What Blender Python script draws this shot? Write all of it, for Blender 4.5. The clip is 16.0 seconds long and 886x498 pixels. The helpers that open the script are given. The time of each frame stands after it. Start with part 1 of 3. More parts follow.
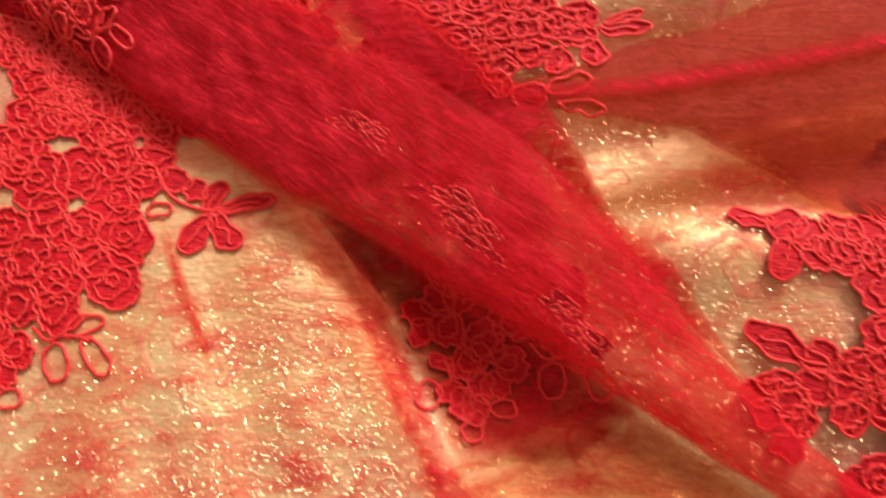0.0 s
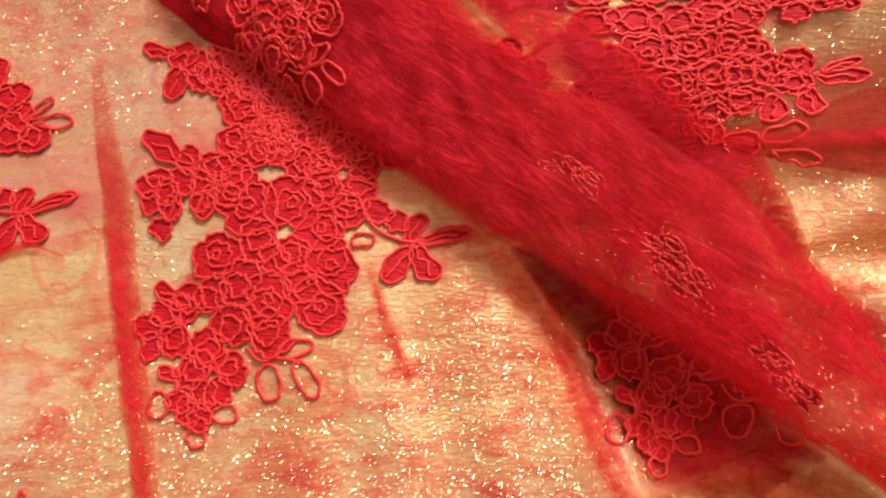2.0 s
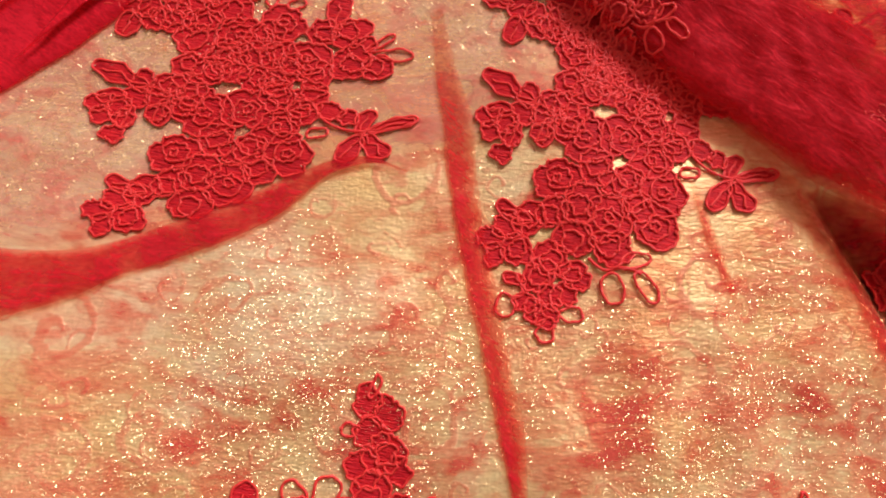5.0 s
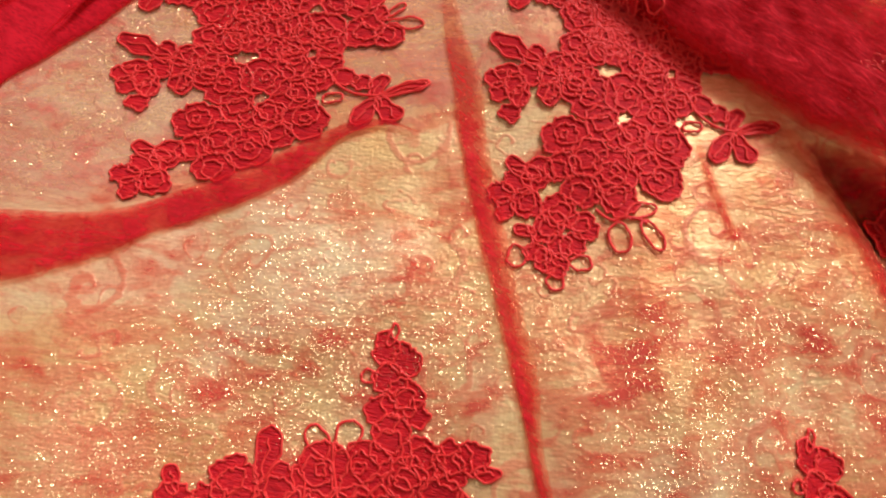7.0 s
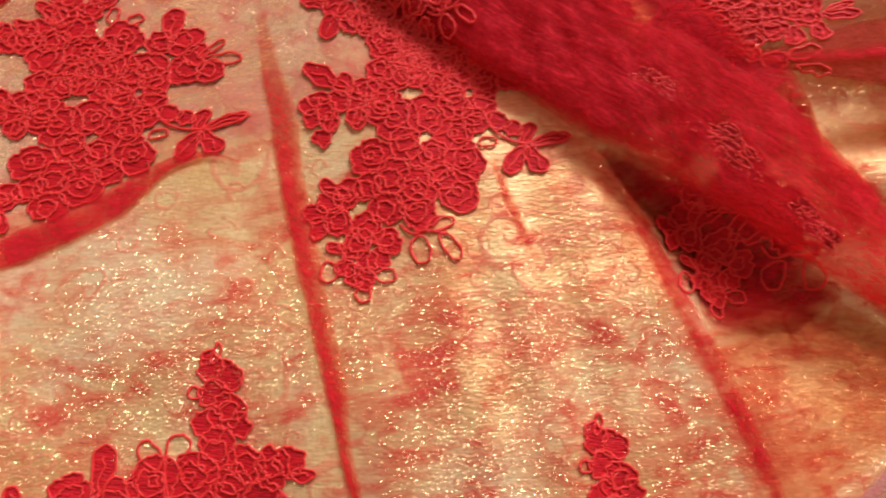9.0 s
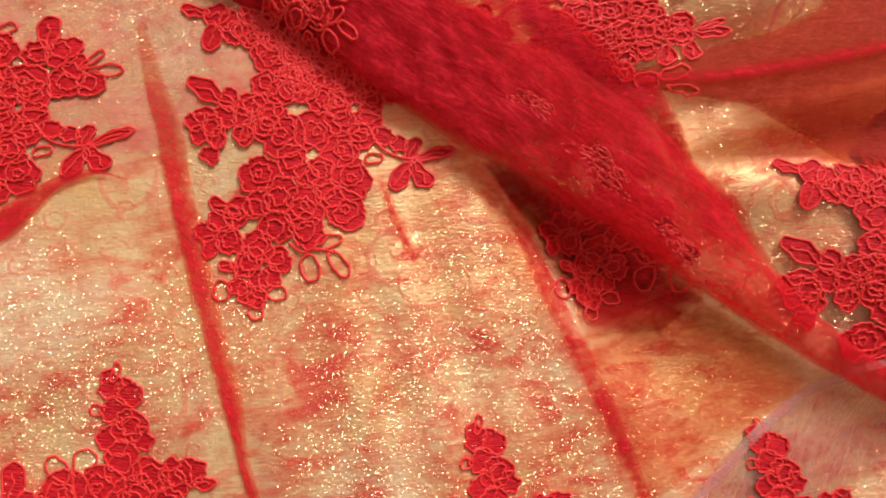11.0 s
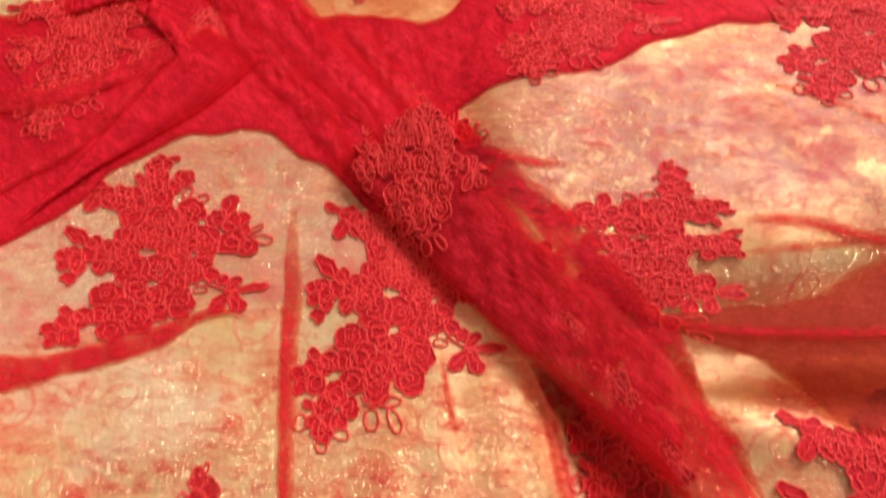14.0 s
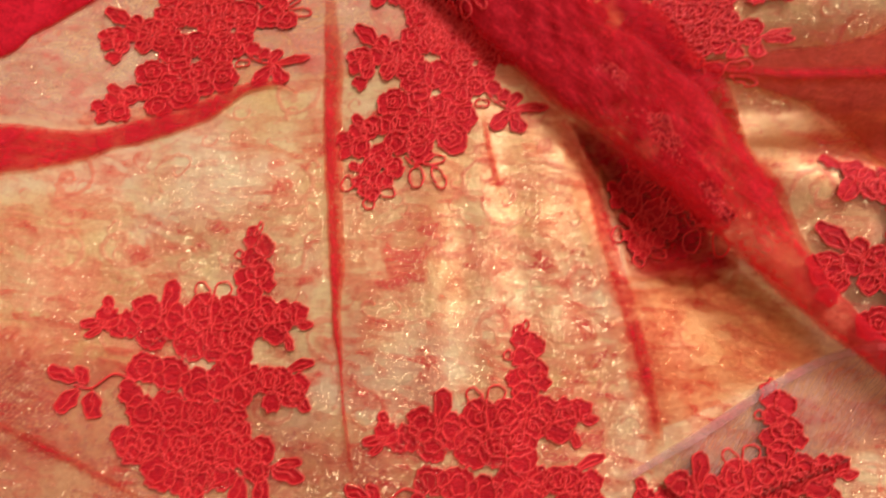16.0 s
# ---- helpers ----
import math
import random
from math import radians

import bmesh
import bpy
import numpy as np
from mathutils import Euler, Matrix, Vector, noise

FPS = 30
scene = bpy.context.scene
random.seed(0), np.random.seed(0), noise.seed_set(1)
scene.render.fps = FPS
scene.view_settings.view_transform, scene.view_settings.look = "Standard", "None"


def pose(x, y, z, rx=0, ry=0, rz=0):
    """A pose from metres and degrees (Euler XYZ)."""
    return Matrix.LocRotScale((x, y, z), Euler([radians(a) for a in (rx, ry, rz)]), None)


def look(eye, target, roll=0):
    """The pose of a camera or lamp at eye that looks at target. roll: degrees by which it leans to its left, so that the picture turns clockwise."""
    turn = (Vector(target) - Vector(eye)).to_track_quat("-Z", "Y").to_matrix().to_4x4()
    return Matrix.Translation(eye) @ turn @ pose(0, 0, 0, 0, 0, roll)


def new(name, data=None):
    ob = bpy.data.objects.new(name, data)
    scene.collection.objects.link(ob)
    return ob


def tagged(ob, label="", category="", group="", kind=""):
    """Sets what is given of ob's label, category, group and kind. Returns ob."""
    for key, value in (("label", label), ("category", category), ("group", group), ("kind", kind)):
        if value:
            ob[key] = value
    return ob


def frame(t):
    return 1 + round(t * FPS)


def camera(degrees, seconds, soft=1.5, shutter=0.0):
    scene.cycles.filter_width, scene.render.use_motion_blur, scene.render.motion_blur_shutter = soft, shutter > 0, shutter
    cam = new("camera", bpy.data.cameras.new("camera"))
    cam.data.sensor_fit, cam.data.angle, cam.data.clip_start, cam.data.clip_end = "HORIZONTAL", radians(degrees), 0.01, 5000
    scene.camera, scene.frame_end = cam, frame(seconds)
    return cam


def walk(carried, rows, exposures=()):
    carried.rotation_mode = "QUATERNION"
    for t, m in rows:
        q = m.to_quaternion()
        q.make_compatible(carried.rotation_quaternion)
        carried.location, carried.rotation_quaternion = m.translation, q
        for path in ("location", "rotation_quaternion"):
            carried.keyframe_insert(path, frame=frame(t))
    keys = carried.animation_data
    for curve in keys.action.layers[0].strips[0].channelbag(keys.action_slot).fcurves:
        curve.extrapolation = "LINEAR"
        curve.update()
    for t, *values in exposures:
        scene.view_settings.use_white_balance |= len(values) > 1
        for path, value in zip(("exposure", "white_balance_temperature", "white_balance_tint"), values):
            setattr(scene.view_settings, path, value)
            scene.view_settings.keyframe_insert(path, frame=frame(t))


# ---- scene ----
import itertools

cam = camera(63, 16.0, soft=2.0, shutter=0.6)
EXPOSURES = [(0, 0.02), (2.5, 0.02), (4.2, -0.16), (6.3, -0.30), (9.2, -0.26), (11.3, -0.12), (15, -0.05), (16, -0.18)]
LAMP_AT, LAMP_SIZE, LAMP_POWER = (2.2, 3.5, 3.2), 2.0, 360.0
PATH = [
    (0, pose(0.1660, 0.0086, 0.2355, 8.97, 0.88, -7.04)),
    (0.5, pose(0.1472, 0.0155, 0.2291, 11.70, 0.98, -6.46)),
    (1, pose(0.1400, 0.0276, 0.2273, 9.13, 4.16, -5.55)),
    (1.5, pose(0.1409, 0.0364, 0.2273, 6.85, 8.44, -4.26)),
    (2, pose(0.1215, 0.0339, 0.2469, 6.72, 4.80, -4.51)),
    (2.5, pose(0.0972, 0.0252, 0.2604, 6.50, 2.09, -4.78)),
    (3, pose(0.0503, 0.0097, 0.2696, 9.09, -0.77, -4.31)),
    (3.5, pose(0.0151, -0.0026, 0.2689, 11.03, -1.76, -3.51)),
    (4, pose(-0.0044, -0.0064, 0.2737, 11.11, -1.02, -2.21)),
    (4.2, pose(-0.0100, -0.0087, 0.2749, 11.33, -0.53, -1.91)),
    (6.5, pose(-0.0285, -0.0139, 0.2841, 9.77, 0.06, -0.92)),
    (7, pose(-0.0252, -0.0348, 0.2851, 11.64, 0.76, -2.15)),
    (7.5, pose(-0.0175, -0.0394, 0.2839, 11.53, 0.23, -3.98)),
    (8, pose(-0.0092, -0.0404, 0.2894, 10.92, 0.02, -5.00)),
    (8.5, pose(0.0082, -0.0393, 0.2992, 11.72, -1.57, -5.39)),
    (9, pose(0.0485, -0.0311, 0.3108, 10.22, 0.46, -6.04)),
    (9.2, pose(0.0540, -0.0321, 0.3121, 10.50, -0.49, -6.83)),
    (11.3, pose(0.0860, 0.0212, 0.3400, 1.58, -3.28, -7.47)),
    (11.5, pose(0.0886, 0.0228, 0.3467, 2.89, -2.12, -5.64)),
    (12, pose(0.0982, 0.0269, 0.3622, 8.84, -0.13, -0.81)),
    (12.5, pose(0.1010, 0.0435, 0.3800, 13.90, -0.23, 2.34)),
    (13, pose(0.1061, 0.0460, 0.3939, 17.82, 0.91, 3.34)),
    (13.5, pose(0.1095, 0.0326, 0.4066, 18.84, 2.08, 4.28)),
    (14, pose(0.1090, 0.0111, 0.4120, 15.86, 3.70, 4.75)),
    (14.5, pose(0.1110, -0.0173, 0.4064, 13.68, 3.52, 4.95)),
    (15, pose(0.1173, -0.0330, 0.4062, 12.35, 3.87, 4.73)),
    (15.5, pose(0.1149, -0.0531, 0.4037, 10.59, 4.47, 4.47)),
    (16, pose(0.1061, -0.0647, 0.4034, 7.46, 6.09, 4.09)),
]
walk(cam, PATH, EXPOSURES)

# ---------------------------------------------------------------- layout, in centimetres
GATHER_LOW = [(-30, 6), (-24, 8.6), (-19.8, 11.2), (-16.2, 14.0), (-13.4, 16.9), (-10.1, 18.9), (-5.6, 19.6), (-3, 18.7), (0, 16.9), (3.4, 14.0), (7.0, 11.4)]
GATHER_HIGH = [(-30, 26), (-24, 27.5), (-20, 28.5), (-16, 33), (-12, 36), (-6, 30.4), (-2.6, 28.4), (1.8, 28.2), (5.5, 25), (9.0, 13.5)]
RIGHT_LOW = [(4.5, 19.5), (7.5, 21.4), (10.8, 22.9), (15.7, 23.9), (19.1, 25.9), (22.6, 27.4), (26.1, 28.2), (31, 28.8), (40, 30)]
RIGHT_HIGH = [(1, 28.4), (5.5, 28.2), (7.9, 30.6), (11, 35), (18, 40), (24, 42), (30, 43), (36, 43), (44, 43)]
ROLL_LEFT = [(0.2, 17.4), (4.4, 13.8), (8.2, 9.9), (12.1, 6.7), (15.6, 4.0), (18.6, 1.6), (21.4, -0.7), (25.6, -4.2), (31, -8.4)]
ROLL_RIGHT = [(6.0, 21.0), (9.5, 16.8), (13.2, 12.4), (17.2, 9.1), (20.3, 6.2), (23.1, 2.4), (25.6, -1.2), (28, -4), (31.4, -7.4)]
SKIRT_EDGE = [(8.0, 20.4), (11.4, 17.0), (14.4, 14.6), (17.2, 11.4), (19.6, 9.0), (21.6, 6.2), (24.2, 2.0)]
POCKET_LEFT = [(12.6, 6.3), (13.6, 4.7), (15, 2), (15.9, -0.8), (16.3, -2.6)]
POCKET_RIGHT = [(13.2, 6.4), (17, 4.2), (20, 1.6), (22, -1.2), (20.5, -2.8)]
PLEAT_LEFT = [(-2.3, 14.6), (-2.0, 9.7), (-1.65, 5.2), (-1.05, 1.3), (-0.45, -2.2), (0.5, -7.2), (1.4, -12), (2.0, -15)]
PLEAT_RIGHT = [(-2.0, 14.6), (-0.9, 9.7), (-0.45, 5.2), (0.15, 1.3), (0.6, -2.2), (0.95, -7.2), (1.6, -12), (2.1, -15)]
FLAP_LOW = [(-35, 1), (-24, 1.4), (-19.2, 1.6), (-16, 2.6), (-14.3, 3.5), (-11.5, 4.3), (-9.0, 5.5), (-6.8, 7.2), (-5, 7.9), (-3.4, 7.4)]
FLAP_HIGH = [(-35, 4), (-24, 4.6), (-18.4, 4.5), (-16.1, 4.4), (-13.8, 5.1), (-11.1, 6.1), (-9.2, 6.9), (-6.8, 7.9), (-5, 8.1), (-3.4, 7.42)]
HOLLOW_LOW = [(18.5, 8.6), (21, 7.9), (23.1, 7.4), (25.5, 6.4), (27.7, 5.2), (30, 3.8), (36, 3.3)]
HOLLOW_HIGH = [(18.7, 9.2), (21, 9.3), (23.5, 9.8), (26, 10.2), (28, 11), (30.3, 12.6), (36, 14.5)]
CREASES = [
    ([(13.2, 5), (14.7, -0.1), (16.1, -4), (17.2, -7.3), (18.2, -11)], 0.5),
    ([(23.5, 14.6), (26.9, 14.6), (30, 14), (34, 13.8)], 0.75),
    ([(23.5, 12.6), (26.8, 13.2), (30, 13.7)], 0.5),
    ([(25.2, 23.5), (27.5, 22.9), (30.7, 21.6), (35, 19.3)], 0.5),
    ([(6, 20.4), (9.1, 18.3), (11.8, 17.4), (14.2, 17.2)], 0.8),
    ([(-20, -11.5), (-15.8, -13.6), (-12, -15.5), (-9.5, -16.8)], 0.5),
    ([(7.7, 6.6), (8.1, 4.9), (8.6, 3.1), (9, 1.7)], 0.4),
    ([(-18.1, 15.5), (-15.2, 18.2), (-12.9, 23.7), (-11.1, 27.5)], 0.4),
]
RUFFLES = [
    ([(-18.6, 32.6), (-15.4, 31.6), (-11.4, 32.4)], 1.8),
    ([(-20.0, 28.2), (-16.8, 29.0), (-13.6, 30.0)], 1.2),
    ([(-14.6, 28.6), (-12, 26.4), (-10.2, 23.6)], 1.2),
]
GATHERS = [
    ([(-13.5, 33.4), (-6.4, 28.6), (0, 23.8), (5.4, 18.8)], 3.4),
    ([(-9.6, 29.8), (-6.2, 25.4), (-2.4, 21.6), (1.2, 17.6)], 1.6),
    ([(-13, 34), (-6, 26.5), (-1, 20.5), (3.2, 15.5)], 1.4),
    ([(-8, 33.5), (-2, 26.5), (3, 21), (7.2, 15.2)], 1.8),
    ([(0, 27.6), (4, 22.4), (8, 17.6)], 1.2),
    ([(-25, 20), (-17, 22), (-9, 26.5)], 1.4),
    ([(-22, 14.2), (-15.4, 19.5), (-11, 27.4)], 1.0),
]
# lace motif drawn with its sprig pointing east: blobs (x, y, radius), leaves and loops (x, y, length, width, angle), in millimetres
BRANCHED_HEART = [(3.0, 2.1, 5.0), (-6.9, 23.5, 10.4), (9.6, 22.4, 9.2), (19.8, 12.1, 7.7), (22.7, -1.5, 8.6), (18.1, -15.2, 8.6), (0.1, -11.7, 8.6), (-10.3, -4.9, 7.1), (-19.0, 5.9, 7.7), (0.3, -23.2, 7.1), (9.1, 3.3, 5.9), (-3.0, 9.6, 6.7), (10.9, -7.0, 6.2)]
BRANCHED_FOOT = [(-30.7, -9.7, 6.2), (-21.7, -8.0, 5.6), (-46.3, -17.2, 4.7), (-45.0, -24.1, 4.0), (-36.2, -22.4, 5.6), (-23.4, -27.0, 6.5), (-13.9, -19.3, 6.8), (-14.6, -34.3, 5.3), (-28.3, -33.4, 5.9), (-24.7, -41.8, 4.7), (-30.6, -47.3, 4.0), (-19.6, -41.4, 4.4), (-39.8, -13.0, 5.0), (-34.0, -44.0, 3.8), (-26.0, -50.0, 4.0)]
BRANCHED_BROW = [(-19.2, 38.2, 5.6), (-23.5, 32.7, 4.1), (-11.8, 35.2, 6.5), (-10.7, 47.2, 5.3), (-2.7, 42.9, 6.5), (2.4, 48.4, 6.5), (13.4, 50.2, 7.4), (13.4, 36.8, 5.6), (20.7, 26.5, 6.8), (26.7, 39.3, 6.8), (36.1, 35.3, 6.2), (33.8, 24.9, 6.2), (29.4, 17.4, 5.3), (39.8, 16.4, 4.4), (23.0, 47.0, 6.5), (-12.4, 28.7, 5.3), (46.0, 12.0, 3.3), (-45.4, 34.2, 4.4), (-40.5, 18.1, 3.8), (-44.6, 28.4, 3.8), (-28.0, 42.1, 4.4), (-38.0, 31.0, 4.4), (-31.0, 34.5, 4.4), (-36.5, 25.0, 3.8), (-24.5, 26.0, 3.6), (20.0, 33.5, 5.4), (5.5, 41.0, 4.6)]
BRANCHED_CROWN = [(4.9, 97.6, 6.6), (20.7, 87.0, 5.5), (1.0, 82.5, 6.2), (7.1, 72.6, 7.3), (9.8, 58.8, 8.4), (26.3, 62.8, 7.7), (51.4, 53.6, 6.9), (40.6, 55.5, 5.5), (49.7, 38.9, 7.3), (59.5, 34.7, 5.5), (32.9, 43.6, 8.0), (4.3, 49.2, 7.3), (-7.6, 59.9, 7.3), (-15.5, 72.6, 6.6), (-21.4, 72.5, 5.1), (13.9, 81.1, 5.5), (-4.6, 68.9, 5.9), (18.9, 57.3, 6.6), (-24.0, 78.5, 4.4), (-9.0, 76.0, 5.0), (5.0, 90.0, 6.0), (55.0, 45.0, 5.0)]
BRANCHED_LEAVES = [(-26.8, 38.7, 25.2, 8.9, 141), (-33.4, 31.7, 12.9, 7.1, -109), (-19.8, 31.7, 13.4, 5.9, -109), (-29.5, -12.1, 16.9, 7.1, 146), (-32.9, -36.1, 9.8, 5.0, 159), (50.8, 2.9, 15.8, 8.6, -133), (50.8, 2.9, 14.6, 9.2, -57), (48.7, 3.8, 13.0, 6.2, 55), (45.3, 55.8, 17.8, 9.5, 76), (2.8, 75.3, 19.9, 5.1, 123), (8.7, 101.7, 9.3, 4.4, 2), (-22.9, 82.7, 12.5, 10.2, -179), (-32.1, 83.2, 14.6, 5.1, 160), (-30.9, 77.9, 12.2, 10.2, -110), (-19.2, 83.7, 12.3, 7.3, -42), (52.5, 4.4, 19.0, 5.0, 7), (-34.0, 36.0, 12.0, 7.0, 172)]
BRANCHED_LOOPS = [(-0.5, -33.7, 12.6, 8.9, -91), (9.4, -33.6, 13.9, 7.7, -62), (2.7, -31.2, 12.8, 5.9, 18), (-41.2, -40.0, 8.8, 8.9, -92), (-21.8, -49.4, 9.7, 6.5, 2), (-25.5, -50.6, 9.6, 6.8, -105), (52.5, 4.4, 20.3, 4.4, 7), (29.5, 6.2, 8.3, 5.9, 5), (55.6, 43.5, 14.0, 4.0, 26), (58.1, 41.2, 16.3, 5.9, -11), (22.9, 71.8, 8.4, 5.1, 81), (28.3, 69.0, 8.2, 5.9, 34)]
BRANCHED_STEMS = [[(-8.8, -27.2), (-3.5, -32.3), (2.7, -31.7), (8.1, -32.8), (10.8, -34.5)], [(33.6, 20.8), (38.4, 10.9), (46.7, 5.6), (55.4, 3.9)], [(-36.9, -32.1), (-34.7, -40.5), (-39.1, -41.7)]]
# lace motif with a tall upright head
UPRIGHT_HEAD = [(18.9, 78.1, 4.0), (25.6, 74.4, 4.3), (20.3, 68.5, 4.7), (24.7, 62.4, 5.7), (29.2, 57.7, 3.4), (18.6, 57.9, 5.0), (21.5, 49.8, 6.4), (0.2, 39.9, 7.8), (12.3, 40.8, 7.8), (-25.4, 36.0, 6.7), (-11.8, 33.0, 7.1), (-20.8, 26.3, 6.7), (-2.8, 25.5, 7.8), (9.1, 26.4, 7.8), (19.6, 31.2, 7.8), (31.9, 44.3, 6.0), (40.9, 42.9, 6.0), (46.9, 45.4, 4.7), (37.6, 34.6, 5.0), (27.2, 37.8, 5.7), (20.9, 19.2, 7.4), (-42.0, 30.8, 4.7), (-37.4, 27.0, 4.0), (-32.3, 29.4, 5.0)]
UPRIGHT_HEART = [(-20.7, 10.3, 6.7), (-8.8, 9.1, 7.4), (4.5, 5.1, 7.4), (14.8, 9.0, 7.4), (23.6, 3.8, 6.7), (-25.0, -2.6, 5.0), (-17.6, -11.1, 7.4), (-5.9, -8.2, 8.4), (7.3, -7.9, 8.8), (18.9, -8.2, 8.4), (26.1, -13.5, 6.0), (-24.8, -23.0, 5.0), (-14.6, -24.2, 8.1), (-0.1, -23.0, 8.8), (12.9, -22.1, 8.1), (23.0, -23.1, 7.4), (31.7, -22.5, 6.4), (39.0, -20.0, 5.7)]
UPRIGHT_FOOT = [(-20.4, -28.3, 6.0), (-7.4, -36.8, 7.4), (11.3, -37.2, 6.7), (5.6, -30.2, 6.7), (21.4, -34.6, 6.0), (37.2, -29.6, 5.4), (29.6, 12.0, 5.7), (37.0, 12.6, 5.7), (44.4, 13.1, 5.7), (50.1, 7.7, 5.4), (41.1, 3.1, 4.3), (53.2, 13.8, 4.0), (19.5, -55.6, 5.0), (1.2, -39.8, 5.0)]
UPRIGHT_LEAVES = [(-17.9, 35.4, 18.1, 7.8, 82), (-41.3, 28.7, 12.9, 4.8, -167), (-42.0, 32.0, 9.2, 4.5, 106), (-44.3, 25.4, 7.2, 3.9, -134), (46.0, 18.3, 14.5, 4.8, 27), (50.0, 6.9, 10.9, 5.2, -23), (43.6, -27.3, 17.3, 7.2, -8), (46.0, -25.2, 13.5, 4.8, 15), (40.6, -31.2, 14.7, 7.8, -83), (31.4, -33.8, 13.2, 7.8, -98), (9.8, -39.1, 15.4, 8.5, -80), (5.5, -42.1, 13.9, 6.5, -85), (47.7, 41.3, 8.1, 5.2, -4), (43.6, 35.0, 8.6, 4.5, -65), (-48.8, 0.3, 14.0, 6.5, 165), (-48.7, -3.6, 13.3, 7.2, -115), (-42.8, -3.2, 13.7, 8.5, -77), (-45.8, -1.4, 9.2, 5.8, 114)]
UPRIGHT_LOOPS = [(1.5, 44.5, 10.0, 6.6, 118), (4.5, 45.5, 11.5, 7.2, 55), (25.2, -55.1, 13.3, 9.1, 15), (27.3, -60.7, 15.9, 5.2, -25), (18.9, 79.0, 7.7, 3.3, 61), (15.7, 68.1, 4.4, 4.2, 155)]
UPRIGHT_STEMS = [[(6.2, 30.3), (4.1, 40.3), (3.3, 48.4)], [(-25.1, 4.0), (-34.0, 5.3), (-42.8, -2.5), (-50.2, -1.8)]]
BRANCHED = ((BRANCHED_HEART, BRANCHED_FOOT, BRANCHED_BROW, BRANCHED_CROWN), BRANCHED_LEAVES, BRANCHED_LOOPS, BRANCHED_STEMS)
UPRIGHT = ((UPRIGHT_HEAD, UPRIGHT_HEART, UPRIGHT_FOOT), UPRIGHT_LEAVES, UPRIGHT_LOOPS, UPRIGHT_STEMS)

world = bpy.data.worlds.new("room_air")
scene.world = world
world.use_nodes = True
world.node_tree.nodes["Background"].inputs[0].default_value = (1.0, 0.82, 0.62, 1)
world.node_tree.nodes["Background"].inputs[1].default_value = 0.15

lamp_data = bpy.data.lights.new("ceiling_lamp", "AREA")
lamp_data.shape, lamp_data.size, lamp_data.energy = "DISK", LAMP_SIZE, LAMP_POWER
lamp_data.color = (1.0, 0.865, 0.92)
lamp = new("ceiling_lamp", lamp_data)
lamp.matrix_world = look(LAMP_AT, (0.10, 0.08, 0.0))

# ---------------------------------------------------------------- materials


def material(name):
    mat = bpy.data.materials.new(name)
    mat.use_nodes = True
    nt = mat.node_tree
    nt.nodes.clear()
    out = nt.nodes.new("ShaderNodeOutputMaterial")
    return mat, nt, out


def node(nt, kind, inputs=None, **attrs):
    n = nt.nodes.new(kind)
    for k, v in attrs.items():
        setattr(n, k, v)
    for k, v in (inputs or {}).items():
        if isinstance(v, bpy.types.NodeSocket):
            nt.links.new(v, n.inputs[k])
        else:
            n.inputs[k].default_value = v
    return n


def ramp(nt, fac, stops):
    n = nt.nodes.new("ShaderNodeValToRGB")
    nt.links.new(fac, n.inputs[0])
    el = n.color_ramp.elements
    while len(el) < len(stops):
        el.new(0.5)
    for e, (p, c) in zip(el, stops):
        e.position, e.color = p, (c if len(c) == 4 else (*c, 1))
    return n.outputs[0]


def mixc(nt, fac, a, b, blend="MIX"):
    n = nt.nodes.new("ShaderNodeMix")
    n.data_type, n.blend_type = "RGBA", blend
    for sock, v in ((n.inputs[0], fac), (n.inputs[6], a), (n.inputs[7], b)):
        if isinstance(v, bpy.types.NodeSocket):
            nt.links.new(v, sock)
        else:
            sock.default_value = v if isinstance(v, float) else (*v, 1)
    return n.outputs[2]


def math_node(nt, op, a, b=0.5, clamp=False):
    n = nt.nodes.new("ShaderNodeMath")
    n.operation, n.use_clamp = op, clamp
    for sock, v in ((n.inputs[0], a), (n.inputs[1], b)):
        if isinstance(v, bpy.types.NodeSocket):
            nt.links.new(v, sock)
        else:
            sock.default_value = v
    return n.outputs[0]


def coords(nt, scale=(1, 1, 1), turn=0.0):
    t = nt.nodes.new("ShaderNodeTexCoord")
    r = node(nt, "ShaderNodeMapping", {"Vector": t.outputs["Object"], "Rotation": (0, 0, radians(turn))})
    return node(nt, "ShaderNodeMapping", {"Vector": r.outputs[0], "Scale": scale}).outputs[0]


